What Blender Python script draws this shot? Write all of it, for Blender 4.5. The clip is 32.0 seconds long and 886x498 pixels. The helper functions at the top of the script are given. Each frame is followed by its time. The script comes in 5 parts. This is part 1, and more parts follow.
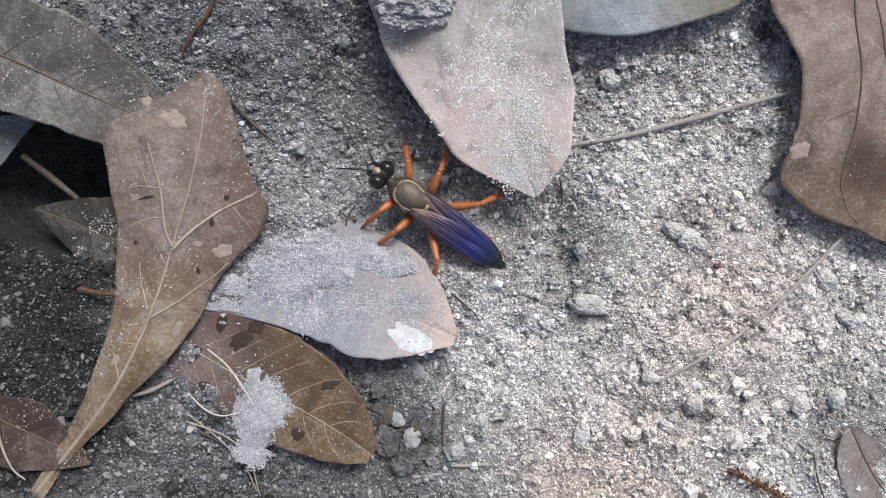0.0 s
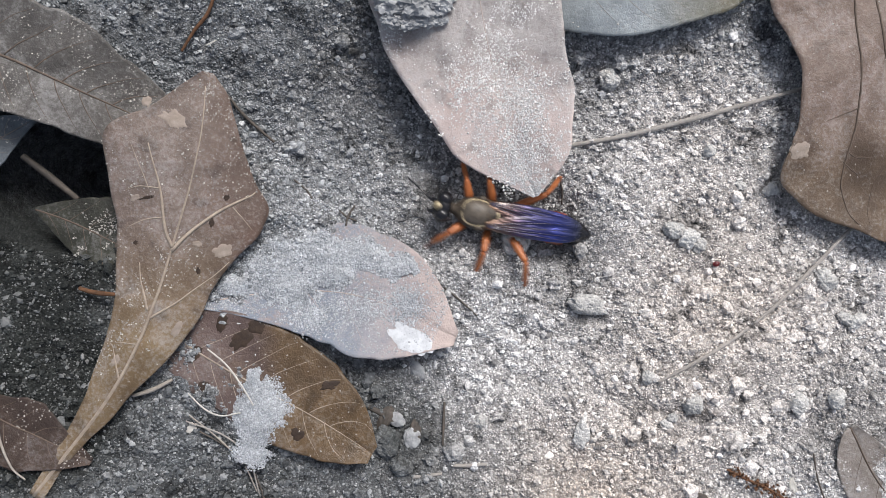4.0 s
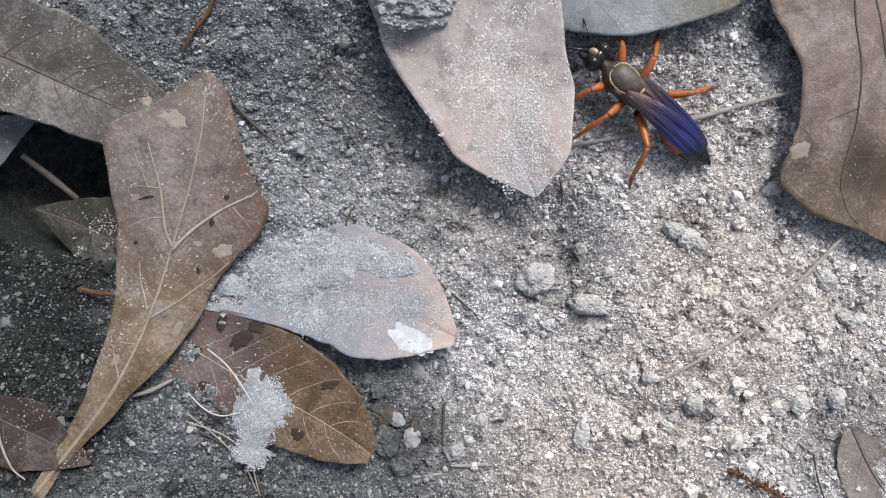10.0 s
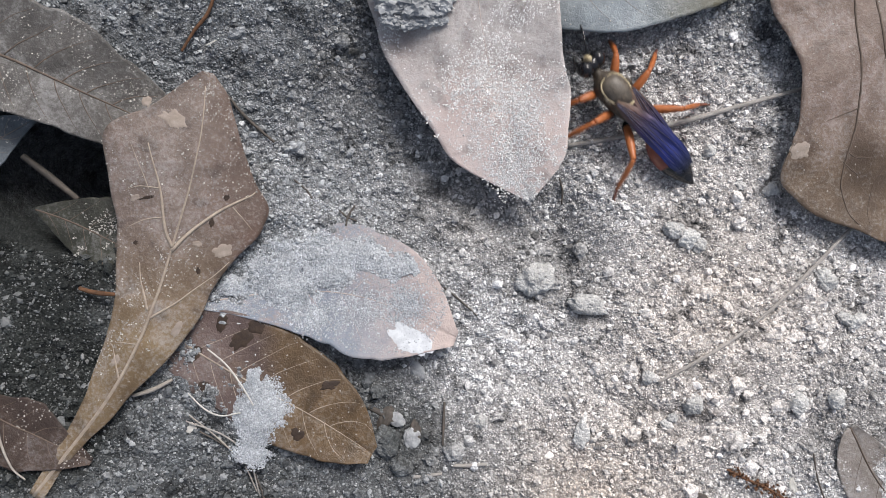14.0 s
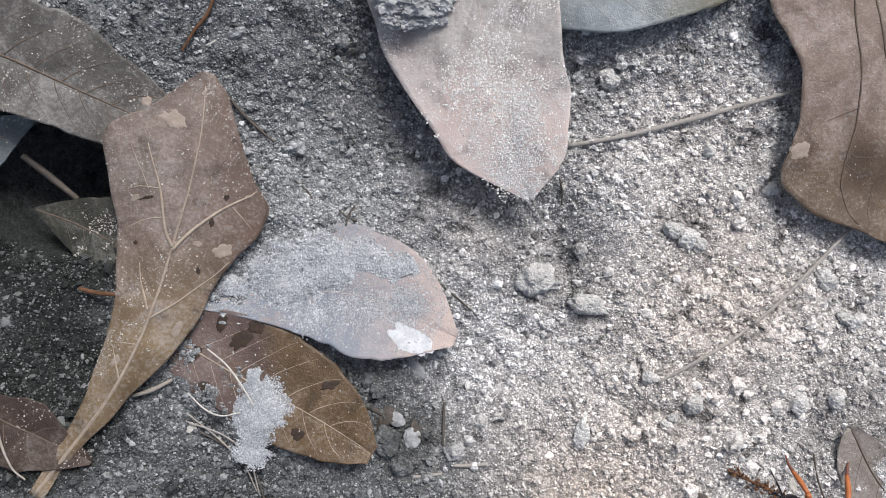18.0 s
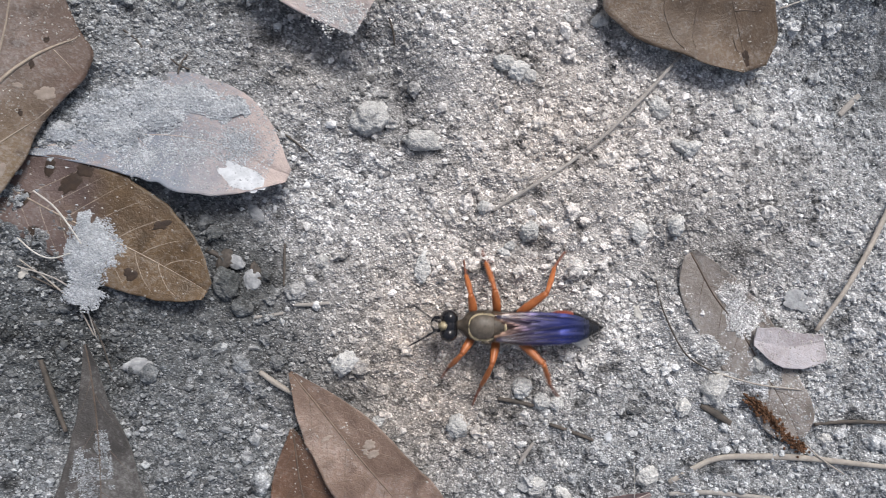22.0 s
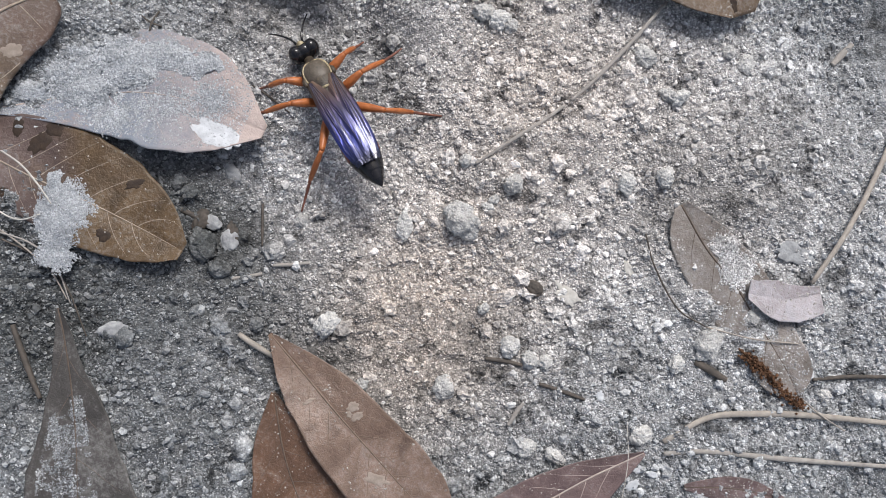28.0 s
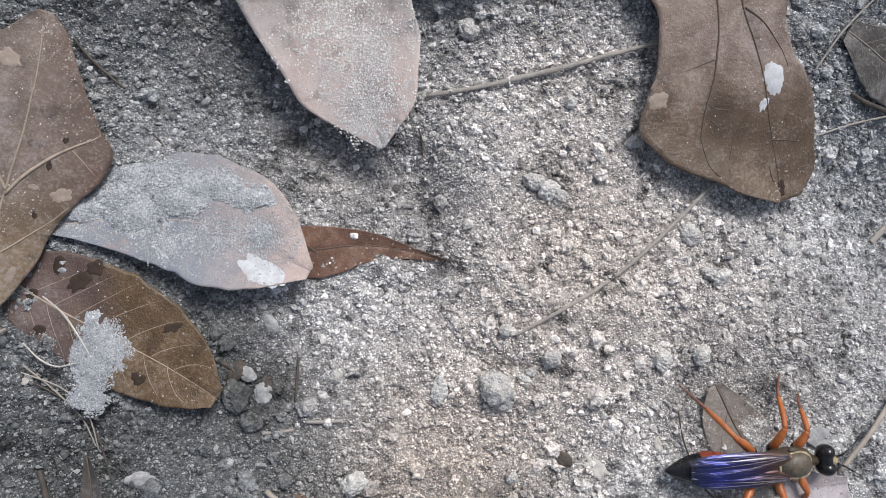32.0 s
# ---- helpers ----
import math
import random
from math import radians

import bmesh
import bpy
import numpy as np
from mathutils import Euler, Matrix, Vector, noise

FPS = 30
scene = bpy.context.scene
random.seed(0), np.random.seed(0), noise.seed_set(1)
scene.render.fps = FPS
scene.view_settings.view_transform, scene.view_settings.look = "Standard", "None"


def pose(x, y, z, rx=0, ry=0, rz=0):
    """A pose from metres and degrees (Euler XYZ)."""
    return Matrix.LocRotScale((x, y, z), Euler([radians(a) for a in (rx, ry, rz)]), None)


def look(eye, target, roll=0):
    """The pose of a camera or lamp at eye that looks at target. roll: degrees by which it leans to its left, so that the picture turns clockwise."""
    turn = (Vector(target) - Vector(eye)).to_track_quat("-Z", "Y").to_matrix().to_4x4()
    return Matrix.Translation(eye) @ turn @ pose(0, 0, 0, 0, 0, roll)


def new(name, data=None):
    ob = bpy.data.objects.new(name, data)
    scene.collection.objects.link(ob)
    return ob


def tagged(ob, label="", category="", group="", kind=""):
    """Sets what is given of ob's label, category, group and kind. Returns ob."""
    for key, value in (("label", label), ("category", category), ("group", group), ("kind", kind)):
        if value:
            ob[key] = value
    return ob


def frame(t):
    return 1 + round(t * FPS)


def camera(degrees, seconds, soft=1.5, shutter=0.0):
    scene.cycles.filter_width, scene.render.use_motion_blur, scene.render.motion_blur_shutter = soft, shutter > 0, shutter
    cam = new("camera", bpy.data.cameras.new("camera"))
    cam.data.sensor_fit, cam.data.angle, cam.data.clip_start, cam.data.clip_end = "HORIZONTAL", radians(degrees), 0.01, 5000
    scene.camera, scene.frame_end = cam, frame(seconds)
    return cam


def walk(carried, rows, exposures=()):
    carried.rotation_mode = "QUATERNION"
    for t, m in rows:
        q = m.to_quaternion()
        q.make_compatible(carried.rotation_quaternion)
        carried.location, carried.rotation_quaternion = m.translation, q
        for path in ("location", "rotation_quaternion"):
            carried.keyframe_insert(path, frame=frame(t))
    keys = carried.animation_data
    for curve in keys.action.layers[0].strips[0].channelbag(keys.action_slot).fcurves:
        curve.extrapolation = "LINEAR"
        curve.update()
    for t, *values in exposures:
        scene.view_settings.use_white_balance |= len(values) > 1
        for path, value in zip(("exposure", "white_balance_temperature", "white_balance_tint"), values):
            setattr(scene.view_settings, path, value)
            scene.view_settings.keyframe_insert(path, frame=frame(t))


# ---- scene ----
cam = camera(60, 32.0, soft=0.75, shutter=0.4)
PATH = [
    (0, pose(0.00000, 0.00000, 0.09876, -2.35, -5.20, 0.00)),
    (12, pose(0.00000, 0.00000, 0.09876, -2.35, -5.20, 0.00)),
    (20.3, pose(0.00000, 0.00000, 0.09876, -2.35, -5.20, 0.00)),
    (20.8, pose(0.00020, 0.00020, 0.09890, -2.45, -5.15, 0.04)),
    (21, pose(0.00101, 0.00101, 0.09987, -2.88, -4.96, 0.21)),
    (21.5, pose(0.00925, -0.01485, 0.10249, -1.66, -6.89, -1.69)),
    (22, pose(0.01956, -0.02358, 0.10223, -1.37, -6.27, -2.85)),
    (22.5, pose(0.02134, -0.02439, 0.10061, -1.28, -6.47, -3.03)),
    (22.8, pose(0.02205, -0.02940, 0.09970, -1.20, -6.10, -4.00)),
    (23.2, pose(0.02219, -0.02995, 0.09969, -1.06, -6.04, -4.05)),
    (26, pose(0.02219, -0.02995, 0.09969, -1.06, -6.04, -4.05)),
    (29, pose(0.02219, -0.02995, 0.09969, -1.06, -6.04, -4.05)),
    (29.5, pose(0.02068, -0.02387, 0.09872, -1.18, -6.24, -2.74)),
    (30, pose(0.01887, -0.01601, 0.09869, -1.08, -6.35, -1.10)),
    (30.5, pose(0.01732, -0.00738, 0.09711, -1.73, -6.19, 0.44)),
    (31, pose(0.01700, -0.00860, 0.09820, -1.10, -6.40, 0.30)),
    (31.5, pose(0.01688, -0.00910, 0.09844, -0.90, -6.50, 0.27)),
    (32, pose(0.01693, -0.00924, 0.09846, -0.84, -6.48, 0.27)),
]
walk(cam, PATH, [(0, 0.0), (20.6, 0.0), (22.6, -0.1), (29, -0.1), (30.5, -0.17), (32, -0.17)])

# ---- light: open shade under a bright overcast sky, soft main direction from the far side ----
SUN_ELEVATION, SUN_TURN = 50, 20
world = bpy.data.worlds.new("overcast_sky")
world.use_nodes = True
scene.world = world
wn = world.node_tree.nodes
sky = wn.new("ShaderNodeTexSky")
sky.sky_type, sky.sun_disc = "NISHITA", False
sky.sun_elevation, sky.sun_rotation = radians(SUN_ELEVATION), radians(SUN_TURN)
sky.air_density, sky.dust_density, sky.ozone_density = 1.0, 4.0, 1.0
cloud = wn.new("ShaderNodeHueSaturation")
cloud.inputs["Saturation"].default_value = 0.7
world.node_tree.links.new(sky.outputs[0], cloud.inputs["Color"])
world.node_tree.links.new(cloud.outputs[0], wn["Background"].inputs[0])
wn["Background"].inputs[1].default_value = 0.12
sun = new("sun", bpy.data.lights.new("sun", "SUN"))
sun.data.energy, sun.data.angle, sun.data.color = 2.6, radians(22), (1.0, 0.98, 0.965)
sun.matrix_basis = look((0.3 * math.sin(radians(SUN_TURN)), 0.3 * math.cos(radians(SUN_TURN)), 0.3 * math.tan(radians(SUN_ELEVATION))), (0, 0, 0))

MM = 0.001
rng = np.random.default_rng(7)


# ---- materials ----
def node_material(name, rough=0.8, metallic=0.0, spec=0.3):
    m = bpy.data.materials.new(name)
    m.use_nodes = True
    b = m.node_tree.nodes["Principled BSDF"]
    b.inputs["Roughness"].default_value = rough
    b.inputs["Metallic"].default_value = metallic
    b.inputs["Specular IOR Level"].default_value = spec
    return m, m.node_tree.nodes, m.node_tree.links, b


def noise_tex(n, l, coord, scale, detail=4.0, rough=0.6):
    t = n.new("ShaderNodeTexNoise")
    t.inputs["Scale"].default_value, t.inputs["Detail"].default_value, t.inputs["Roughness"].default_value = scale, detail, rough
    l.new(coord, t.inputs["Vector"])
    return t.outputs["Fac"]


def ramp(n, l, fac, stops):
    r = n.new("ShaderNodeValToRGB")
    e = r.color_ramp.elements
    while len(e) < len(stops):
        e.new(0.5)
    for el, (p, c) in zip(e, stops):
        el.position, el.color = p, (*c, 1)
    l.new(fac, r.inputs["Fac"])
    return r.outputs["Color"]


def grey(v):
    return (v, v, v)


def mix(n, l, kind, fac, a, b):
    m = n.new("ShaderNodeMix")
    m.data_type, m.blend_type = "RGBA", kind
    for sock, v in ((m.inputs["Factor"], fac), (m.inputs["A"], a), (m.inputs["B"], b)):
        if isinstance(v, bpy.types.NodeSocket):
            l.new(v, sock)
        else:
            sock.default_value = v if isinstance(v, float) else (*v, 1)
    return m.outputs["Result"]


def calc(n, l, op, a, b):
    m = n.new("ShaderNodeMath")
    m.operation = op
    for sock, v in zip(m.inputs, (a, b)):
        if isinstance(v, bpy.types.NodeSocket):
            l.new(v, sock)
        else:
            sock.default_value = v
    return m.outputs[0]


def bump(n, l, b, height, strength, distance):
    k = n.new("ShaderNodeBump")
    k.inputs["Strength"].default_value, k.inputs["Distance"].default_value = strength, distance
    l.new(height, k.inputs["Height"])
    l.new(k.outputs["Normal"], b.inputs["Normal"])


def grain_cells(n, l, coord, scale):
    """Packed sand grains: a tone for each grain and the gap between them."""
    warp = n.new("ShaderNodeTexNoise")
    warp.inputs["Scale"].default_value, warp.inputs["Detail"].default_value = scale * 0.6, 2
    l.new(coord, warp.inputs["Vector"])
    off = n.new("ShaderNodeVectorMath")
    off.operation = "MULTIPLY_ADD"
    l.new(warp.outputs["Color"], off.inputs[0])
    off.inputs[1].default_value = (0.5 / scale,) * 3
    l.new(coord, off.inputs[2])
    v = n.new("ShaderNodeTexVoronoi")
    v.inputs["Scale"].default_value = scale
    l.new(off.outputs[0], v.inputs["Vector"])
    tone = n.new("ShaderNodeSeparateColor")
    l.new(v.outputs["Color"], tone.inputs[0])
    return tone.outputs[0], v.outputs["Distance"]


# Pale dry sand, with the ground's uneven light put into the colour too.
DRY_LIT = [((-9.09, 11.06), 10, 0.12), ((-1.56, 1.18), 8, 0.3), ((-13.98, 19.65), 6, 0.1), ((53.96, -4.24), 17, 1.0), ((58.23, -19.61), 16, 0.5), ((32.78, -10.33), 24, 1.0), ((45.51, 4.28), 18, 0.8), ((18.16, -17.15), 13, 0.7), ((30.31, -41.36), 17, 0.55), ((43.58, -10.33), 16, 0.85), ((77.16, -18.39), 22, 0.65), ((67.62, -50.50), 22, 0.28), ((93.65, -41.66), 22, 0.28), ((53.34, -32.76), 16, 0.25)]
# Damp soil, plus shade of the pit, slopes and leaf tip painted in.
DAMP_SHADE = [((2.0, 7.0), 15, 0.16), ((16.0, -5.0), 8, 0.16), ((8.0, -31.0), 11, 0.16), ((20.0, -31.0), 8, 0.12), ((24.65, -1.12), 4, 0.5), ((26.73, -5.85), 4, 0.45), ((-16.44, -35.09), 10, 0.3), ((85.65, -19.33), 8, 0.25), ((70.86, -29.61), 4, 0.35), ((9.04, -39.61), 4, 0.35), ((56.61, -49.59), 4, 0.3), ((76.73, -25.78), 8, 0.3), ((64.51, -22.86), 5, 0.3), ((7.37, -27.07), 4, 0.4), ((-1.59, -20.12), 4, 0.4), ((43.18, -2.06), 4, 0.4), ((29.58, 15.60), 6, 0.25), ((24.28, -2.65), 5, 0.45), ((-17.62, 17.37), 5, 0.4), ((-16.35, 8.60), 4, 0.4), ((-3.40, -35.66), 11, 0.3), ((15.22, -44.55), 6, 0.35), ((62.13, -31.86), 5, 0.45), ((37.57, -45.71), 5, 0.3), ((21.98, -1.95), 9, 0.35), ((28.54, -13.04), 5, 0.3), ((-38.13, -22.24), 8, 0.5), ((-42.00, -12.25), 15, 0.75), ((-39.53, 5.2), 11, 2.4), ((-44.30, -29.17), 10, 0.9), ((-29.38, -29.68), 12, 0.18), ((2.88, -22.85), 5, 0.55), ((16.67, 3.06), 4.5, 0.7), ((-20.69, -41.29), 12, 0.42), ((-1.79, -53.10), 9, 0.3), ((103.03, -6.77), 8, 0.5), ((3.76, -29.50), 6, 0.5), ((-25.73, 23.38), 9, 0.3), ((-7.31, 24.08), 12, 0.3), ((-14.16, 13.12), 8, 0.12)]
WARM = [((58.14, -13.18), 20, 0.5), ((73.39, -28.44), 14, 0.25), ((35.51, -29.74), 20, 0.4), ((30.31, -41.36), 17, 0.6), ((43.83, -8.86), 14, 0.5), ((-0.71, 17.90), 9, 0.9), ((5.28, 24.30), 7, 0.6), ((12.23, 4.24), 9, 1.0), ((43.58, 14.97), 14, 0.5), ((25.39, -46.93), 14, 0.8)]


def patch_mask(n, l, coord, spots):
    """Soft-edged patches of sand of another dryness, tint, painted light and shade, in metres."""
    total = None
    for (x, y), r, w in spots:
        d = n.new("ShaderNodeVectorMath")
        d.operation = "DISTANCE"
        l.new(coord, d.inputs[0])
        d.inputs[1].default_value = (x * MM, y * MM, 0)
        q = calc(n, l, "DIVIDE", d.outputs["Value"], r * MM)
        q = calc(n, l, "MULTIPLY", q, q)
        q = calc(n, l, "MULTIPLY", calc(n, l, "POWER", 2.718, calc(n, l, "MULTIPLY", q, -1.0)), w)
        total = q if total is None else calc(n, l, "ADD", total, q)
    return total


def sand_material(name, grains=True, pale=False, calm=1.0, lift=1.04):
    m, n, l, b = node_material(name, 0.92, 0, 0.25)
    c = n.new("ShaderNodeNewGeometry").outputs["Position"]
    big = noise_tex(n, l, c, 70, 5)
    fine = noise_tex(n, l, c, 2600, 3, 0.7)
    mid = noise_tex(n, l, c, 480, 4, 0.65)
    # Darker undisturbed sand; the dimmer light on the left is coloured in.
    damp_shade = ramp(n, l, big, [(0.30, (0.225, 0.243, 0.262)), (0.70, (0.38, 0.40, 0.419))])
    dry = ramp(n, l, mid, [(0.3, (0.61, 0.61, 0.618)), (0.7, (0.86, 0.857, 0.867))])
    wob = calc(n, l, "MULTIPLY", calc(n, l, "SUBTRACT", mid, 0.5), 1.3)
    mask = calc(n, l, "ADD", calc(n, l, "ADD", patch_mask(n, l, c, DRY_LIT), wob), 0.08)
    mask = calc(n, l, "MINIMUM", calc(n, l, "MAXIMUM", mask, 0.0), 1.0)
    col = mix(n, l, "MIX", mask, damp_shade, dry)
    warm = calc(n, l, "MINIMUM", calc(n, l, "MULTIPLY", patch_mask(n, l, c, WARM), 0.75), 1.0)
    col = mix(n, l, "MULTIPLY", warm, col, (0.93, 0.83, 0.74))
    if pale:
        col = ramp(n, l, mid, [(0.3, (0.30, 0.32, 0.345)), (0.7, (0.45, 0.467, 0.49))])
    damp_shade = calc(n, l, "MINIMUM", calc(n, l, "ADD", patch_mask(n, l, c, DAMP_SHADE), calc(n, l, "MULTIPLY", wob, 0.3)), 1.0)
    # Humus and the shade of the hollows are both mixed in as near-black.
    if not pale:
        col = mix(n, l, "MIX", calc(n, l, "MAXIMUM", damp_shade, 0.0), col, (0.040, 0.044, 0.043))
    col = mix(n, l, "MULTIPLY", 0.0 if pale else 0.9, col, ramp(n, l, noise_tex(n, l, c, 210, 5, 0.72), [(0.36, grey(0.26)), (0.46, grey(1.0))]))
    tone, gap = grain_cells(n, l, c, 3600)
    col = mix(n, l, "OVERLAY", 0.55 * calm, col, ramp(n, l, fine, [(0.30, grey(0.18)), (0.5, grey(0.5)), (0.70, grey(0.86))]))
    col = mix(n, l, "MULTIPLY", calm, col, ramp(n, l, tone, [(0.0, grey(0.5)), (0.25, grey(0.85)), (0.8, grey(1.08)), (1.0, grey(1.55))]))
    col = mix(n, l, "MULTIPLY", 0.45 * calm, col, ramp(n, l, gap, [(0.35, grey(1.0)), (0.75, grey(0.4))]))
    clump, seam = grain_cells(n, l, c, 1000)
    col = mix(n, l, "MULTIPLY", 0.8 * calm, col, ramp(n, l, clump, [(0.0, grey(0.68)), (0.4, grey(0.95)), (1.0, grey(1.28))]))
    if not grains:
        col = mix(n, l, "MULTIPLY", 1.0, col, grey(lift))
    if grains:
        r = n.new("ShaderNodeNewGeometry").outputs["Random Per Island"]
        stops = [(0.0, grey(0.5)), (0.12, grey(0.92)), (0.5, grey(1.1)), (0.85, grey(1.25)), (1.0, grey(1.5))]
        if pale:
            stops = [(0.0, grey(0.8)), (0.15, grey(1.0)), (0.6, grey(1.2)), (1.0, grey(1.55))]
        elif calm < 1:
            stops = [(0.0, grey(0.4)), (0.16, grey(0.82)), (0.5, grey(1.12)), (0.84, grey(1.36)), (1.0, grey(1.8))]
        if not pale:
            # the lighter grains are bare quartz, whatever soil they lie on
            col = mix(n, l, "MIX", ramp(n, l, r, [(0.55, grey(0.0)), (0.98, grey(0.26))]), col, (0.50, 0.505, 0.51))
        col = mix(n, l, "MULTIPLY", 0.8 if pale else 1.0, col, ramp(n, l, r, stops))
    l.new(col, b.inputs["Base Color"])
    bump(n, l, b, calc(n, l, "SUBTRACT", calc(n, l, "SUBTRACT", fine, calc(n, l, "MULTIPLY", gap, 0.8)), calc(n, l, "MULTIPLY", seam, 0.5)), 1.0 * calm, 0.00024)
    return m


def clod_material(name, tone):
    m, n, l, b = node_material(name, 0.95, 0, 0.2)
    c = n.new("ShaderNodeTexCoord").outputs["Object"]
    info = n.new("ShaderNodeObjectInfo").outputs["Random"]
    fine = noise_tex(n, l, c, 2600, 3, 0.7)
    mid = noise_tex(n, l, c, 700, 4, 0.6)
    col = ramp(n, l, mid, [(0.3, [v * 0.8 for v in tone]), (0.7, [min(1, v * 1.12) for v in tone])])
    col = mix(n, l, "MULTIPLY", 1.0, col, ramp(n, l, info, [(0.0, grey(0.85)), (1.0, grey(1.1))]))
    tone_, gap = grain_cells(n, l, n.new("ShaderNodeNewGeometry").outputs["Position"], 3000)
    col = mix(n, l, "MULTIPLY", 1.0, col, ramp(n, l, tone_, [(0.0, grey(0.78)), (0.25, grey(0.95)), (1.0, grey(1.2))]))
    l.new(col, b.inputs["Base Color"])
    bump(n, l, b, calc(n, l, "SUBTRACT", fine, calc(n, l, "MULTIPLY", gap, 0.6)), 1.0, 0.0003)
    return m


def leaf_material(name, light, dark, dust=0.3, spots=0.0, rough=0.6, dust_tone=(0.52, 0.52, 0.52), bare=None, shade=None):
    m, n, l, b = node_material(name, rough, 0, 0.35)
    c = n.new("ShaderNodeTexCoord").outputs["Object"]
    broad = noise_tex(n, l, c, 90, 5, 0.6)
    mid = noise_tex(n, l, c, 420, 5, 0.65)
    fine = noise_tex(n, l, c, 2200, 3, 0.7)
    col = ramp(n, l, calc(n, l, "ADD", calc(n, l, "MULTIPLY", broad, 0.7), calc(n, l, "MULTIPLY", noise_tex(n, l, c, 210, 4), 0.3)), [(0.36, dark), (0.62, light)])
    col = mix(n, l, "OVERLAY", 0.32, col, ramp(n, l, mid, [(0.25, grey(0.2)), (0.75, grey(0.8))]))
    for axis, lo, hi, light2, dark2 in shade or ():
        # another pair of colours towards one end, by an axis and two places in millimetres
        sep = n.new("ShaderNodeSeparateXYZ")
        l.new(c, sep.inputs[0])
        span = n.new("ShaderNodeMapRange")
        l.new(calc(n, l, "ADD", sep.outputs[axis], calc(n, l, "MULTIPLY", calc(n, l, "SUBTRACT", broad, 0.5), 0.02)), span.inputs["Value"])
        span.inputs["From Min"].default_value, span.inputs["From Max"].default_value = lo * MM, hi * MM
        col = mix(n, l, "MIX", span.outputs[0], col, ramp(n, l, broad, [(0.36, dark2), (0.62, light2)]))
    # blotches of decay
    blot = ramp(n, l, noise_tex(n, l, c, 260, 2, 0.5), [(0.60 - 0.1 * spots, grey(0)), (0.68 - 0.08 * spots, grey(1))])
    col = mix(n, l, "MIX", calc(n, l, "MULTIPLY", blot, 0.25 + 0.6 * spots), col, [v * 0.3 for v in dark])
    # net of small veins
    v = n.new("ShaderNodeTexVoronoi")
    v.feature = "DISTANCE_TO_EDGE"
    v.inputs["Scale"].default_value = 1300
    warp = n.new("ShaderNodeTexNoise")
    warp.inputs["Scale"].default_value, warp.inputs["Detail"].default_value = 500, 3
    l.new(c, warp.inputs["Vector"])
    off = n.new("ShaderNodeVectorMath")
    off.operation = "MULTIPLY_ADD"
    l.new(warp.outputs["Color"], off.inputs[0])
    off.inputs[1].default_value = (0.0016,) * 3
    l.new(c, off.inputs[2])
    l.new(off.outputs[0], v.inputs["Vector"])
    net = ramp(n, l, v.outputs["Distance"], [(0.0, grey(1)), (0.10, grey(0))])
    col = mix(n, l, "MIX", calc(n, l, "MULTIPLY", net, 0.05), col, [min(1, x * 1.7) for x in light])
    # a film of dust and fine sand
    film = calc(n, l, "ADD", calc(n, l, "MULTIPLY", mid, 0.35), calc(n, l, "MULTIPLY", fine, 0.75))
    film = calc(n, l, "ADD", film, calc(n, l, "MULTIPLY", calc(n, l, "SUBTRACT", broad, 0.5), 0.55))
    film = ramp(n, l, film, [(0.60 - 0.35 * dust, grey(0)), (0.80 - 0.25 * dust, grey(1))])
    if bare:
        # the dust thins out along x, between two places in millimetres
        sep = n.new("ShaderNodeSeparateXYZ")
        l.new(c, sep.inputs[0])
        span = n.new("ShaderNodeMapRange")
        l.new(calc(n, l, "ADD", sep.outputs[0], calc(n, l, "MULTIPLY", calc(n, l, "SUBTRACT", mid, 0.5), 0.014)), span.inputs["Value"])
        span.inputs["From Min"].default_value, span.inputs["From Max"].default_value = bare[0] * MM, bare[1] * MM
        span.inputs["To Min"].default_value, span.inputs["To Max"].default_value = 1.0, 0.12
        film = calc(n, l, "MULTIPLY", film, span.outputs[0])
    col = mix(n, l, "MIX", calc(n, l, "MULTIPLY", film, min(1.0, 0.12 + 0.88 * dust)), col, dust_tone)
    l.new(col, b.inputs["Base Color"])
    l.new(calc(n, l, "ADD", rough - 0.1, calc(n, l, "MULTIPLY", film, 0.35)), b.inputs["Roughness"])
    h = calc(n, l, "ADD", calc(n, l, "MULTIPLY", fine, 0.5), calc(n, l, "ADD", mid, calc(n, l, "MULTIPLY", net, -0.10)))
    bump(n, l, b, h, 0.6, 0.0003)
    return m


def plain_material(name, light, dark, scale=900, rough=0.7, metallic=0.0, spec=0.4, strength=0.4, coat=0.0):
    m, n, l, b = node_material(name, rough, metallic, spec)
    c = n.new("ShaderNodeTexCoord").outputs["Object"]
    f = noise_tex(n, l, c, scale, 4, 0.65)
    l.new(ramp(n, l, f, [(0.3, dark), (0.7, light)]), b.inputs["Base Color"])
    b.inputs["Coat Weight"].default_value = coat
    b.inputs["Coat Roughness"].default_value = 0.15
    bump(n, l, b, noise_tex(n, l, c, scale * 3, 3), strength, 0.0001)
    return m


def grit_material(name, low, high, tint=(1.0, 1.0, 1.0)):
    """Loose grains, each of its own tone."""
    m, n, l, b = node_material(name, 0.75, 0, 0.35)
    c = n.new("ShaderNodeNewGeometry")
    col = ramp(n, l, c.outputs["Random Per Island"], [(0.0, [low * k for k in tint]), (0.75, [(0.4 * low + 0.6 * high) * k for k in tint]), (1.0, [high * k for k in tint])])
    col = mix(n, l, "MULTIPLY", 0.5, col, ramp(n, l, noise_tex(n, l, c.outputs["Position"], 5200, 2), [(0.3, grey(0.6)), (0.7, grey(1.15))]))
    l.new(col, b.inputs["Base Color"])
    return m


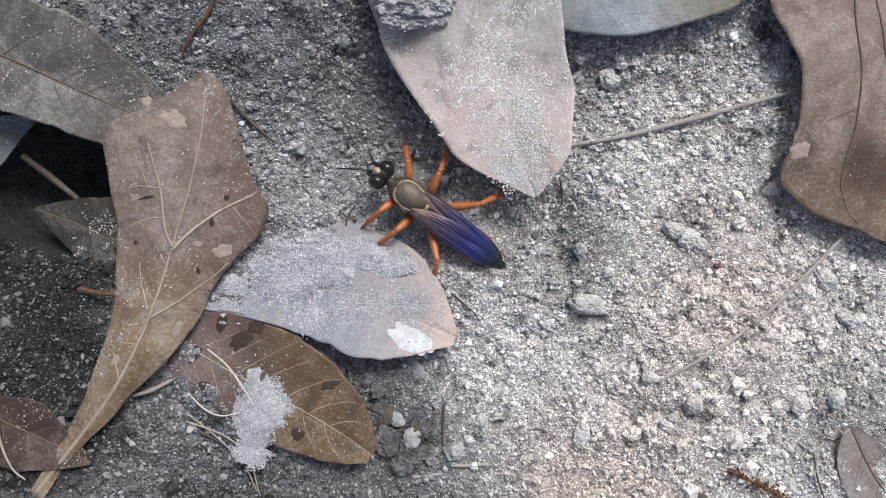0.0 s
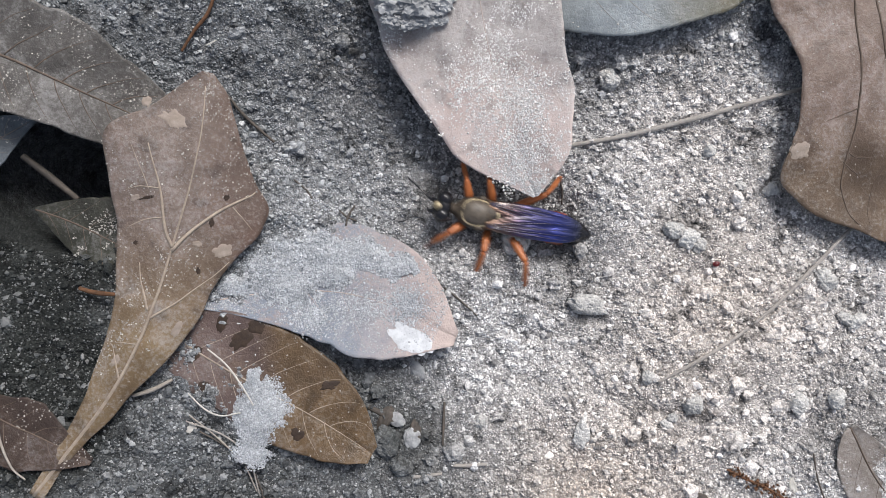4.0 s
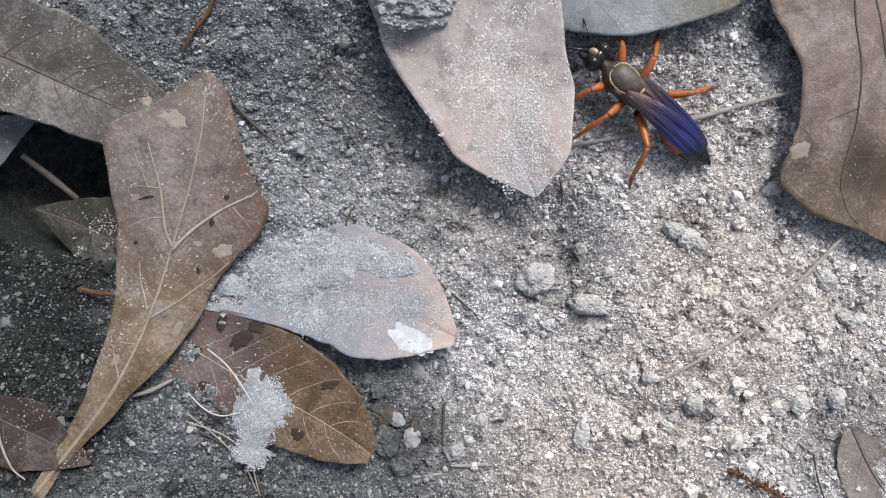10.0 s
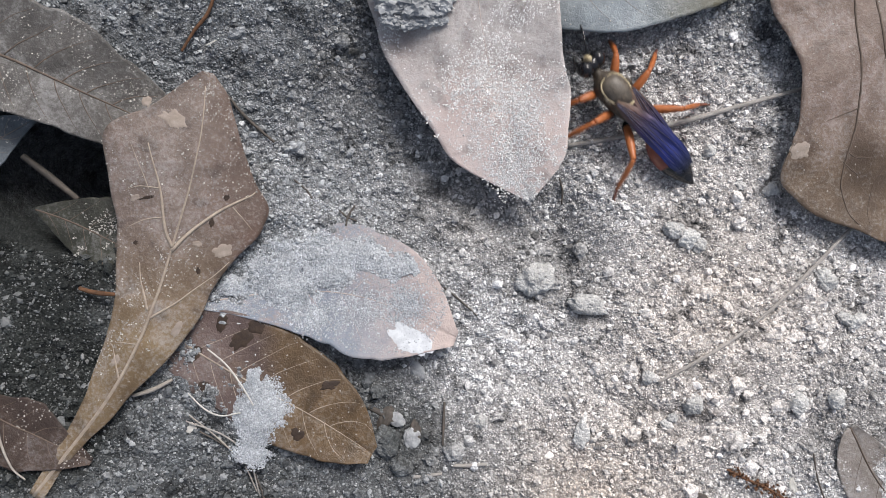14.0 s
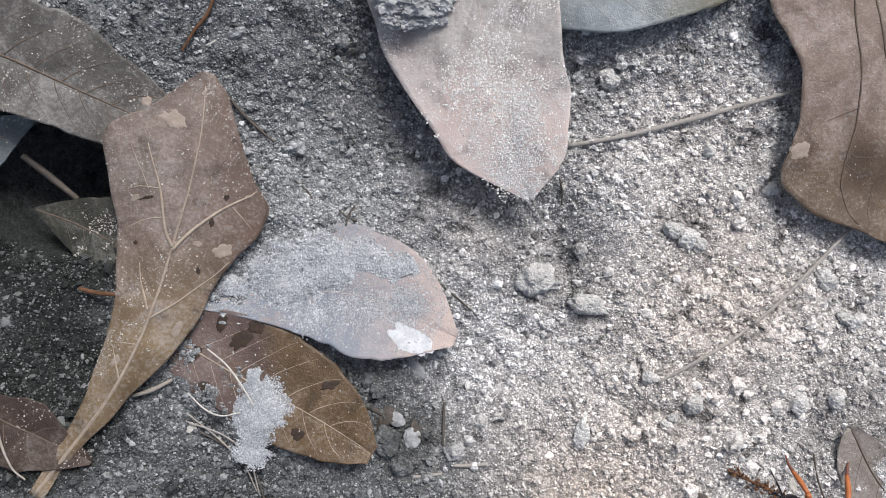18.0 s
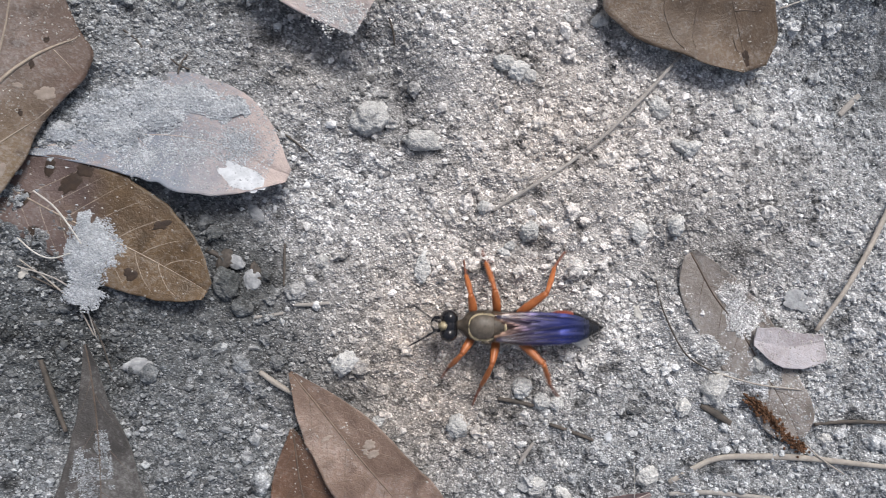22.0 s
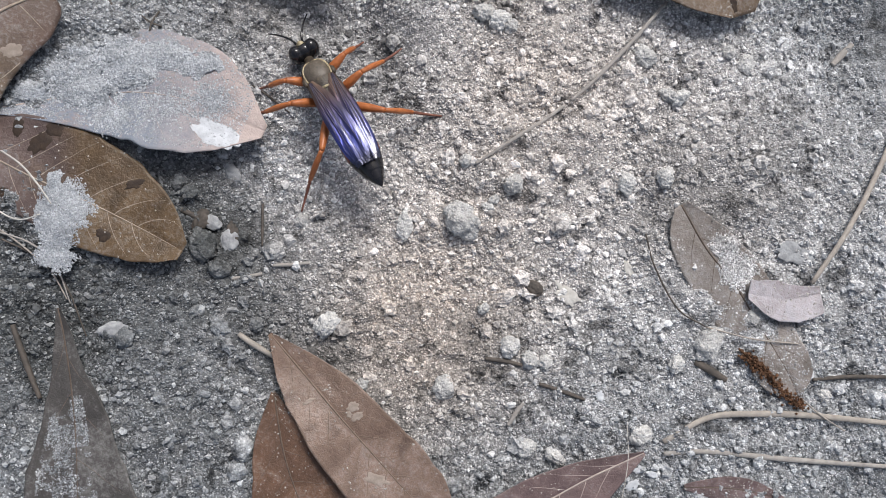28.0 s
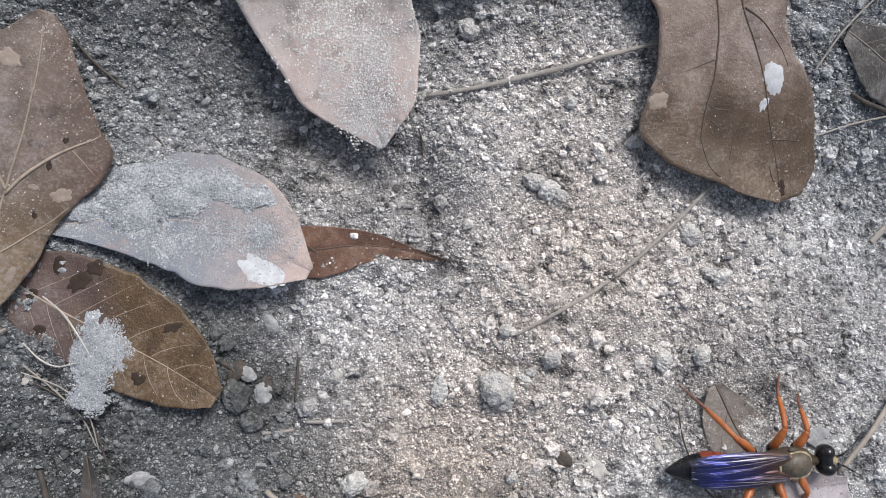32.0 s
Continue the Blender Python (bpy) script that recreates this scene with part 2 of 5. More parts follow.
GRIT_PALE = grit_material("grit_pale", 0.55, 0.92, (1.0, 0.985, 0.97))
GRIT_TAN = grit_material("grit_tan", 0.26, 0.66, (1.0, 0.95, 0.88))
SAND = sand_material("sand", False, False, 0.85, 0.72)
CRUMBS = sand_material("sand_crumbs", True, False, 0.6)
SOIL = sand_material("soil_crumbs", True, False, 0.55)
LEAF_SAND = sand_material("sand_on_leaves", True, True, 0.3)
CLOD = clod_material("sand_clod", (0.60, 0.592, 0.58))
CLOD_SAND = sand_material("clod_sand", False, False, 0.7, 1.2)
CLOD_DARK = clod_material("dark_crumb", (0.12, 0.12, 0.12))
TWIG = plain_material("grey_twig", (0.40, 0.375, 0.35), (0.26, 0.24, 0.22), 700)
TWIG_DARK = plain_material("dark_twig", (0.12, 0.10, 0.085), (0.05, 0.045, 0.04), 700)
STRAW = plain_material("straw", (0.43, 0.39, 0.345), (0.28, 0.25, 0.22), 700)
RUST = plain_material("rust_fibre", (0.17, 0.082, 0.042), (0.065, 0.035, 0.02), 900, 0.9)
BARK = plain_material("grey_bark", (0.50, 0.51, 0.52), (0.20, 0.205, 0.215), 600, 0.95, 0, 0.2, 0.9)
CHIP = plain_material("pale_chip", (0.62, 0.60, 0.56), (0.42, 0.40, 0.37), 600)


# ---- ground relief (millimetres) ----
LATTICE = rng.random((256, 256))


def value_noise(x, y, size, shift=0.0):
    x, y = np.asarray(x, float) / size + 40.3 + shift, np.asarray(y, float) / size + 71.7 + shift * 1.7
    i, j = np.floor(x).astype(int), np.floor(y).astype(int)
    u, v = x - i, y - j
    u, v = u * u * (3 - 2 * u), v * v * (3 - 2 * v)
    a, b = LATTICE[i % 256, j % 256], LATTICE[(i + 1) % 256, j % 256]
    c, d = LATTICE[i % 256, (j + 1) % 256], LATTICE[(i + 1) % 256, (j + 1) % 256]
    return (a * (1 - u) + b * u) * (1 - v) + (c * (1 - u) + d * u) * v


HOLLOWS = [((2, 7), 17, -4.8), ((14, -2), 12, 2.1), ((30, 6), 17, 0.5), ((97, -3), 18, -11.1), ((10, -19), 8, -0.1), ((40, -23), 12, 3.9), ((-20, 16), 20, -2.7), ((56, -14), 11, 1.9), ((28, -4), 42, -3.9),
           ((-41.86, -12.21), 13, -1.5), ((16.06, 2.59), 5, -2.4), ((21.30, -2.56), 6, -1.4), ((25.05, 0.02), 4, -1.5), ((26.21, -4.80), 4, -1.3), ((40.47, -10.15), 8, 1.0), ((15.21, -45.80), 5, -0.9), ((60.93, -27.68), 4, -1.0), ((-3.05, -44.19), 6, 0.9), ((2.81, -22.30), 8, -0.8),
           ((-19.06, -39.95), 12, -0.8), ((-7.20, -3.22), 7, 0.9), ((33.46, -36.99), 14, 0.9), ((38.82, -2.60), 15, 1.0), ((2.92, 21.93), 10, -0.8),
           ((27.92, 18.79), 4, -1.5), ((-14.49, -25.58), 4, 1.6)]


def base_height(x, y):
    x, y = np.asarray(x, float), np.asarray(y, float)
    h = 1.6 * (value_noise(x, y, 34) - 0.5) + 1.1 * (value_noise(x, y, 13, 3) - 0.5)
    for (cx, cy), r, d in HOLLOWS:
        h = h + d * np.exp(-((x - cx) ** 2 + (y - cy) ** 2) / r**2)
    return h


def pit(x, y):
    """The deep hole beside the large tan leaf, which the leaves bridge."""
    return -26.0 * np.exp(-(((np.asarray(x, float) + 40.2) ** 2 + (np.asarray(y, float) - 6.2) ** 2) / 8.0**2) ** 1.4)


def lumps(x, y, size, shift):
    """Rounded lumps with creases between them."""
    c, k = math.cos(shift * 1.3), math.sin(shift * 1.3)
    x, y = np.asarray(x, float), np.asarray(y, float)
    a = value_noise(x * c - y * k, x * k + y * c, size, shift)
    b = value_noise(x * k + y * c, y * k - x * c, size * 0.57, shift + 2)
    return np.abs(1.3 * a + 0.7 * b - 1.0)


def ground_height(x, y):
    h = base_height(x, y) + 1.25 * lumps(x, y, 6.4, 5) + 0.7 * lumps(x, y, 2.3, 9) + 0.36 * lumps(x, y, 1.1, 13) - 0.45 + pit(x, y)
    return h + 0.3 * (value_noise(x, y, 0.55, 17) - 0.5)


# ---- mesh helpers ----
def part(name, bm, material, parent=None, label="", smooth=True):
    """A bmesh in millimetres as one mesh object."""
    me = bpy.data.meshes.new(name)
    bmesh.ops.scale(bm, vec=(MM, MM, MM), verts=bm.verts)
    for f in bm.faces:
        f.smooth = smooth
    bm.to_mesh(me)
    bm.free()
    me.materials.append(material)
    ob = new(name, me)
    ob.parent = parent
    if label:
        tagged(ob, label)
    return ob


def raw_mesh(name, verts, faces, material, smooth=True):
    """A mesh from arrays in millimetres; all faces with the same number of corners."""
    me = bpy.data.meshes.new(name)
    verts, faces = np.asarray(verts, np.float32) * MM, np.asarray(faces, np.int32)
    k = faces.shape[1]
    me.vertices.add(len(verts))
    me.vertices.foreach_set("co", verts.ravel())
    me.loops.add(faces.size)
    me.loops.foreach_set("vertex_index", faces.ravel())
    me.polygons.add(len(faces))
    me.polygons.foreach_set("loop_start", np.arange(0, faces.size, k, dtype=np.int32))
    me.polygons.foreach_set("use_smooth", np.full(len(faces), smooth))
    me.update(calc_edges=True)
    me.materials.append(material)
    return me


def spline(points, count):
    """Catmull-Rom through points, count samples evenly along it."""
    p = np.asarray(points, float)
    if len(p) == 2:
        return p[0] + (p[1] - p[0]) * np.linspace(0, 1, count)[:, None]
    q = np.vstack([2 * p[0] - p[1], p, 2 * p[-1] - p[-2]])
    t = np.linspace(0, 1, 24, endpoint=False)[:, None]
    out = []
    for a, b, c, d in zip(q[:-3], q[1:-2], q[2:-1], q[3:]):
        out.append(0.5 * (2 * b + (c - a) * t + (2 * a - 5 * b + 4 * c - d) * t**2 + (3 * b - a - 3 * c + d) * t**3))
    out = np.vstack([*out, p[-1:]])
    s = np.r_[0, np.cumsum(np.linalg.norm(np.diff(out, axis=0), axis=1))]
    w = np.linspace(0, s[-1], count)
    return np.stack([np.interp(w, s, out[:, k]) for k in range(p.shape[1])], 1)


def stations(values, count):
    """Half widths or the like at even stations, smoothed."""
    v = np.asarray(values, float)
    q = np.r_[2 * v[0] - v[1], v, 2 * v[-1] - v[-2]]
    x = np.linspace(0, len(v) - 1, count)
    i = np.minimum(x.astype(int), len(v) - 2)
    t = x - i
    a, b, c, d = q[i], q[i + 1], q[i + 2], q[i + 3]
    return 0.5 * (2 * b + (c - a) * t + (2 * a - 5 * b + 4 * c - d) * t**2 + (3 * b - a - 3 * c + d) * t**3)


def tube(bm, points, radii, sides=6, flat=1.0):
    """A tapered tube along points, closed at both ends; flat < 1 presses it down."""
    p = np.asarray(points, float)
    r = np.interp(np.linspace(0, 1, len(p)), np.linspace(0, 1, len(radii)), radii)
    rings = []
    for i in range(len(p)):
        t = Vector(p[min(i + 1, len(p) - 1)] - p[max(i - 1, 0)]).normalized()
        a = t.cross(Vector((0, 0, 1)))
        a = a.normalized() if a.length > 1e-3 else Vector((1, 0, 0))
        b = a.cross(t)
        rings.append([bm.verts.new(Vector(p[i]) + float(r[i]) * (math.cos(w) * a + flat * math.sin(w) * b)) for w in np.arange(sides) * 2 * math.pi / sides])
    for k, m in zip(rings[:-1], rings[1:]):
        for i in range(sides):
            bm.faces.new((k[i], k[(i + 1) % sides], m[(i + 1) % sides], m[i]))
    bm.faces.new(rings[0][::-1])
    bm.faces.new(rings[-1])


def lathe(bm, stations, sides=18):
    """A body along x: rows of x, half width, half height, centre z."""
    rings = []
    for x, w, h, z in stations:
        rings.append([bm.verts.new((x, w * math.cos(a), z + h * math.sin(a))) for a in np.arange(sides) * 2 * math.pi / sides])
    for k, m in zip(rings[:-1], rings[1:]):
        for i in range(sides):
            bm.faces.new((k[i], k[(i + 1) % sides], m[(i + 1) % sides], m[i]))
    bm.faces.new(rings[0][::-1])
    bm.faces.new(rings[-1])


def smooth_stations(rows, count):
    return spline(np.asarray(rows, float), count)


def ball(bm, centre, radii, turn=None, sub=3, rough=0.0, size=1.0):
    made = bmesh.ops.create_icosphere(bm, subdivisions=sub, radius=1.0)["verts"]
    for v in made:
        d = v.co.copy()
        k = 1.0 + rough * (noise.noise(d * 1.7 / size + Vector(centre)) + 0.6 * noise.noise(d * 4.1 / size + Vector(centre)))
        v.co = Vector((d.x * radii[0], d.y * radii[1], d.z * radii[2])) * k
        if turn:
            v.co = Euler([radians(a) for a in turn]).to_matrix() @ v.co
        v.co += Vector(centre)


# ---- leaves ----
BLADES = {}


class Blade:
    """The surface of a leaf: a curved midrib with a half width on either side, both by even stations."""

    def __init__(self, axis, left, right, lift, up_left=0.0, up_right=0.0, wave=0.5, seed=0, drape=1.0):
        self.curve = spline([(*p, z) for p, z in zip(axis, lift)], 121)
        t = np.gradient(self.curve[:, :2], axis=0)
        t /= np.linalg.norm(t, axis=1)[:, None]
        self.side = np.stack([-t[:, 1], t[:, 0]], 1)
        u = np.linspace(0, 1, 121)
        ragged = [1 + 0.07 * (value_noise(u * 60, u * 0, 3, seed + k) - 0.5) for k in (0, 7)]
        self.wide = [stations(w, 121).clip(0.1) * g for w, g in ((left, ragged[0]), (right, ragged[1]))]
        self.up = [np.interp(u, np.linspace(0, 1, np.size(k)), np.ravel(k)) for k in (up_left, up_right)]
        self.wave, self.seed, self.drape = wave, seed, drape

    def at(self, u, v):
        u, v = np.asarray(u, float), np.asarray(v, float)
        w = np.linspace(0, 1, 121)
        pick = lambda k: np.interp(u, w, k)  # noqa: E731
        wide = np.where(v > 0, pick(self.wide[0]), pick(self.wide[1]))
        x = pick(self.curve[:, 0]) + pick(self.side[:, 0]) * v * wide
        y = pick(self.curve[:, 1]) + pick(self.side[:, 1]) * v * wide
        z = pick(self.curve[:, 2]) + np.where(v > 0, pick(self.up[0]), pick(self.up[1])) * np.abs(v) ** 1.4
        z = z + self.wave * ((value_noise(x, y, 7, self.seed) - 0.5) * 1.6 + (value_noise(x, y, 2.6, self.seed + 5) - 0.5) * 0.45)
        z = z - 0.22 * np.exp(-((v / 0.10) ** 2)) * self.wave
        return np.stack([x, y, z + self.drape * base_height(x, y)], -1)


def make_leaf(name, label, material, vein_material, axis, left, right, lift, up_left=0.0, up_right=0.0, wave=0.5, veins=6, rib=0.22,
              sand=0, sand_span=(0, 1, -1, 1), stalk=None, seed=1, drape=1.0, nu=84, nv=36, slope=0.16, clump=0.45, branches=(), grit=None):
    s = Blade(axis, left, right, lift, up_left, up_right, wave, seed, drape)
    root = tagged(new(name), label, "leaf", "fallen leaves")
    origin = s.at(0.5, 0.0)
    root.location = origin * MM
    BLADES[root.name] = s.at(*np.meshgrid(np.linspace(0, 1, 160), np.linspace(-1, 1, 80), indexing="ij")).reshape(-1, 3)
    u, v = np.meshgrid(np.linspace(0, 1, nu), np.linspace(-1, 1, nv), indexing="ij")
    top = s.at(u, v).reshape(-1, 3) - origin
    low = top - (0, 0, 0.16)
    n = nu * nv
    i = (np.arange(nu - 1)[:, None] * nv + np.arange(nv - 1)).ravel()
    q = np.stack([i, i + nv, i + nv + 1, i + 1], 1)
    rim = np.r_[np.arange(nv - 1), np.arange(nu - 1) * nv + nv - 1, (n - 1 - np.arange(nv - 1)), (np.arange(nu - 1, 0, -1) * nv)]
    nxt = np.roll(rim, -1)
    sides = np.stack([rim, nxt, nxt + n, rim + n], 1)
    ob = new("blade", raw_mesh("blade", np.vstack([top, low]), np.vstack([q, q[:, ::-1] + n, sides]), material))
    ob.parent = root
    if rib:
        bm = bmesh.new()
        line = s.at(np.linspace(0.0, 0.97, 48), np.zeros(48)) - origin
        tube(bm, line + (0, 0, 0.03), [rib, rib * 0.7, rib * 0.25], 7, 0.7)
        part("midrib", bm, vein_material, root, "raised pale midrib")
    for k in range(veins):
        for side in (-1, 1):
            a = 0.12 + 0.74 * (k + 0.25 * (side > 0) + 0.12 * math.sin(k * 5.1 + seed)) / max(veins, 1)
            w = np.linspace(0, 1, 18)
            line = s.at(np.clip(a + slope * w**1.15, 0, 0.99), side * 0.9 * w**0.95) - origin
            bm = bmesh.new()
            tube(bm, line + (0, 0, 0.015), [rib * 0.36, rib * 0.24, rib * 0.08], 5, 0.6)
            part("side_vein", bm, vein_material, root)
    for size, *path in branches:
        uv = spline(np.array(path, float), 24)
        bm = bmesh.new()
        tube(bm, s.at(uv[:, 0], uv[:, 1]) - origin + (0, 0, 0.02), [size, size * 0.75, size * 0.3], 6, 0.8)
        part("side_vein", bm, vein_material, root)
    if stalk:
        a = s.at(0.01, 0.0) - origin
        pts = [a, *[np.r_[np.array(p) - origin[:2], z + base_height(*p) - origin[2]] for p, z in stalk]]
        bm = bmesh.new()
        tube(bm, spline(pts, 20), [rib, rib * 1.1, rib * 1.3], 7)
        part("stalk", bm, vein_material, root, "thin dry leaf stalk")
    if sand:
        a, b, c, d = sand_span
        uu, vv = rng.uniform(a, b, sand * 4), rng.uniform(c, d, sand * 4)
        p = s.at(uu, vv)
        keep = (0.8 * value_noise(p[:, 0], p[:, 1], 3.1, seed + 20) + 0.7 * value_noise(p[:, 0], p[:, 1], 0.7, seed + 22)) / 1.5 > clump + 0.12 * rng.random(len(p))
        p = p[keep][:sand]
        r = 0.045 + 0.11 * rng.random(len(p)) ** 2.5
        me = crumb_mesh("sand_dusting", p - origin + np.stack([0 * r, 0 * r, r * 0.2], 1), r, grit or GRIT_TAN, False, 0.5)
        ob = new("sand_dusting", me)
        ob.parent = root
        tagged(ob, "loose pale sand grains on the leaf", kind="stuff")
    return root


def crumb_mesh(name, centres, radii, material, round_=False, flat=1.0):
    """Many small angular grains in one mesh."""
    n = len(centres)
    if round_:
        bm = bmesh.new()
        bmesh.ops.create_icosphere(bm, subdivisions=1, radius=1.0)
        shape = np.array([v.co for v in bm.verts])
        faces = np.array([[v.index for v in f.verts] for f in bm.faces])
        bm.free()
    else:
        shape = np.array([(1, 0, 0), (-1, 0, 0), (0, 1, 0), (0, -1, 0), (0, 0, 1), (0, 0, -1)], float)
        faces = np.array([(0, 2, 4), (2, 1, 4), (1, 3, 4), (3, 0, 4), (2, 0, 5), (1, 2, 5), (3, 1, 5), (0, 3, 5)])
    k = len(shape)
    turn = rng.uniform(0, 2 * math.pi, (n, 3))
    ca, sa, cb, sb = np.cos(turn[:, 0]), np.sin(turn[:, 0]), np.cos(turn[:, 1]), np.sin(turn[:, 1])
    v = shape[None] * (1 + 0.75 * (rng.random((n, k, 1)) - 0.45)) * rng.uniform(0.65, 1.25, (n, 1, 3))
    x, y, z = v[..., 0], v[..., 1], v[..., 2]
    x, y = x * ca[:, None] - y * sa[:, None], x * sa[:, None] + y * ca[:, None]
    y, z = y * cb[:, None] - z * sb[:, None], y * sb[:, None] + z * cb[:, None]
    v = np.stack([x, y, z * flat], -1) * radii[:, None, None] + np.asarray(centres)[:, None]
    f = faces[None] + (np.arange(n) * k)[:, None, None]
    return raw_mesh(name, v.reshape(-1, 3), f.reshape(-1, 3), material, False)


# ---- the ground: one sheet, fine where it is seen, reaching the horizon ----
def build_ground():
    far = np.cumsum(0.3 * 1.42 ** np.arange(40))
    fx, fy = np.arange(-62, 112, 0.31), np.arange(-88, 46, 0.31)
    gx = np.r_[(fx[0] - far)[::-1], fx, fx[-1] + far]
    gy = np.r_[(fy[0] - far)[::-1], fy, fy[-1] + far]
    x, y = np.meshgrid(gx, gy, indexing="ij")
    z = ground_height(np.clip(x, -400, 400), np.clip(y, -400, 400))
    i = (np.arange(len(gx) - 1)[:, None] * len(gy) + np.arange(len(gy) - 1)).ravel()
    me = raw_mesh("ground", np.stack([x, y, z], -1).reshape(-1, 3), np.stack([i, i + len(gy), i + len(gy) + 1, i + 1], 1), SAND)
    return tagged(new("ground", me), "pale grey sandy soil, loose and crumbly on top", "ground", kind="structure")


GROUND = build_ground()


def grain_mesh(name, centres, radii, material, sides=5):
    """Many faceted grains that sit in the surface: a ragged ring and an off-centre top each."""
    n = len(centres)
    a = (np.arange(sides) + rng.uniform(-0.3, 0.3, (n, sides))) * 2 * math.pi / sides + rng.uniform(0, 6.28, (n, 1))
    k = rng.uniform(0.7, 1.25, (n, sides))
    squeeze = rng.uniform(0.65, 1.0, (n, 1))
    ring = np.stack([k * np.cos(a), k * squeeze * np.sin(a), rng.uniform(-0.75, 0.1, (n, sides))], -1)
    top = np.concatenate([rng.normal(0, 0.28, (n, 1, 2)), rng.uniform(0.5, 1.0, (n, 1, 1))], -1)
    v = np.concatenate([ring, top], 1) * radii[:, None, None] + np.asarray(centres)[:, None]
    i = np.arange(sides)
    faces = np.stack([i, (i + 1) % sides, np.full(sides, sides)], 1)
    f = faces[None] + (np.arange(n) * (sides + 1))[:, None, None]
    return raw_mesh(name, v.reshape(-1, 3), f.reshape(-1, 3), material, False)


def scatter_crumbs():
    def places(count, lumps, fine=2.4):
        p = np.stack([rng.uniform(-54, 100, count * 3), rng.uniform(-78, 34, count * 3)], 1)
        p = p[(pit(p[:, 0], p[:, 1]) > -2.5) & ~((p[:, 0] < -27) & (p[:, 1] < -42)) & ~((p[:, 0] > 70) & (p[:, 1] > 28))]
        d = 0.6 * value_noise(p[:, 0], p[:, 1], 9, 31) + 0.4 * value_noise(p[:, 0], p[:, 1], fine, 33)
        return p[d + 0.25 * rng.random(len(p)) > lumps][:count]

    p = places(235000, 0.34)
    r = 0.085 + 0.15 * rng.random(len(p)) ** 2.2
    z = ground_height(p[:, 0], p[:, 1]) + r * 0.3
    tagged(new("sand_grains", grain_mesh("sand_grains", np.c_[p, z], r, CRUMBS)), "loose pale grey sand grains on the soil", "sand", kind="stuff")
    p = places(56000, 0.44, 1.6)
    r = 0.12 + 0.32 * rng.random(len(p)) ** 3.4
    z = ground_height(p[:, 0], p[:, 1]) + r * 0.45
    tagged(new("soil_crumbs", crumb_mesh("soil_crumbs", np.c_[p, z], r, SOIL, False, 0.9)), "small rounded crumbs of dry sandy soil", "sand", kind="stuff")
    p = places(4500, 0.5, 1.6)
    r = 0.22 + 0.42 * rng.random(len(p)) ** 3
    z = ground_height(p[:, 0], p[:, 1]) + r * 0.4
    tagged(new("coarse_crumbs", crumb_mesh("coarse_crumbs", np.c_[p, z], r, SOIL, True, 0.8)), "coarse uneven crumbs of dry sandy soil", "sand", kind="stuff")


scatter_crumbs()

# ---- fallen leaves ----
L_TAN = leaf_material("leaf_tan", (0.235, 0.182, 0.155), (0.125, 0.094, 0.078), 0.25, 0.35, shade=[(1, 9, -4, (0.215, 0.152, 0.084), (0.11, 0.073, 0.04)), (0, 4, 11, (0.165, 0.105, 0.08), (0.085, 0.055, 0.043))])
L_SPOT = leaf_material("leaf_olive_spotted", (0.135, 0.087, 0.045), (0.07, 0.045, 0.026), 0.1, 0.15, 0.4, shade=[(0, 1, -5, (0.155, 0.112, 0.10), (0.085, 0.06, 0.055))])
L_DUSTED = leaf_material("leaf_dusted", (0.50, 0.405, 0.37), (0.34, 0.28, 0.26), 0.95, 0, 0.9, (0.21, 0.242, 0.29), (1, 15))
L_SCRAP = leaf_material("leaf_scrap", (0.46, 0.41, 0.42), (0.34, 0.30, 0.31), 0.5, 0, 0.8, (0.52, 0.52, 0.56))
L_PINK = leaf_material("leaf_pale_pink", (0.39, 0.35, 0.335), (0.25, 0.225, 0.215), 0.35, 0.25, 0.7, (0.60, 0.59, 0.59), shade=[(1, -6, -17, (0.74, 0.63, 0.59), (0.54, 0.44, 0.41))])
L_SLATE = leaf_material("leaf_slate_green", (0.30, 0.335, 0.36), (0.20, 0.225, 0.235), 0.15, 0, 0.45, shade=[(0, -3, 8, (0.13, 0.12, 0.08), (0.08, 0.075, 0.05))])
L_BROWN = leaf_material("leaf_brown", (0.19, 0.135, 0.10), (0.10, 0.068, 0.048), 0.15, 0.05)
L_POINTED = leaf_material("leaf_pointed_brown", (0.25, 0.175, 0.138), (0.135, 0.09, 0.068), 0.12, 0.1, 0.42)
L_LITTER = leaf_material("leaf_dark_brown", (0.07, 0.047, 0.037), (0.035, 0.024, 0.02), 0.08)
L_OAK = leaf_material("leaf_mauve_brown", (0.235, 0.175, 0.145), (0.14, 0.10, 0.08), 0.2, 0.1, 0.5, shade=[(1, -6, -16, (0.165, 0.115, 0.075), (0.085, 0.06, 0.042))])
L_GREY = leaf_material("leaf_grey", (0.13, 0.121, 0.113), (0.066, 0.061, 0.056), 0.2)
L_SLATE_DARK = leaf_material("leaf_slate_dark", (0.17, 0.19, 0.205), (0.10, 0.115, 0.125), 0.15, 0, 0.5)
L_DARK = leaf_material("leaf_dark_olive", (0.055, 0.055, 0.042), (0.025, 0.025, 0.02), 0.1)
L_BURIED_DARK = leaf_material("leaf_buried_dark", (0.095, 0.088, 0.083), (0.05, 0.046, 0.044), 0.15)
L_CHESTNUT = leaf_material("leaf_chestnut", (0.18, 0.10, 0.062), (0.08, 0.046, 0.032), 0.12)
V_BROWN = plain_material("vein_brown", (0.25, 0.185, 0.14), (0.15, 0.11, 0.085), 900)
L_RUSSET = leaf_material("leaf_russet", (0.21, 0.115, 0.075), (0.11, 0.06, 0.045), 0.1)
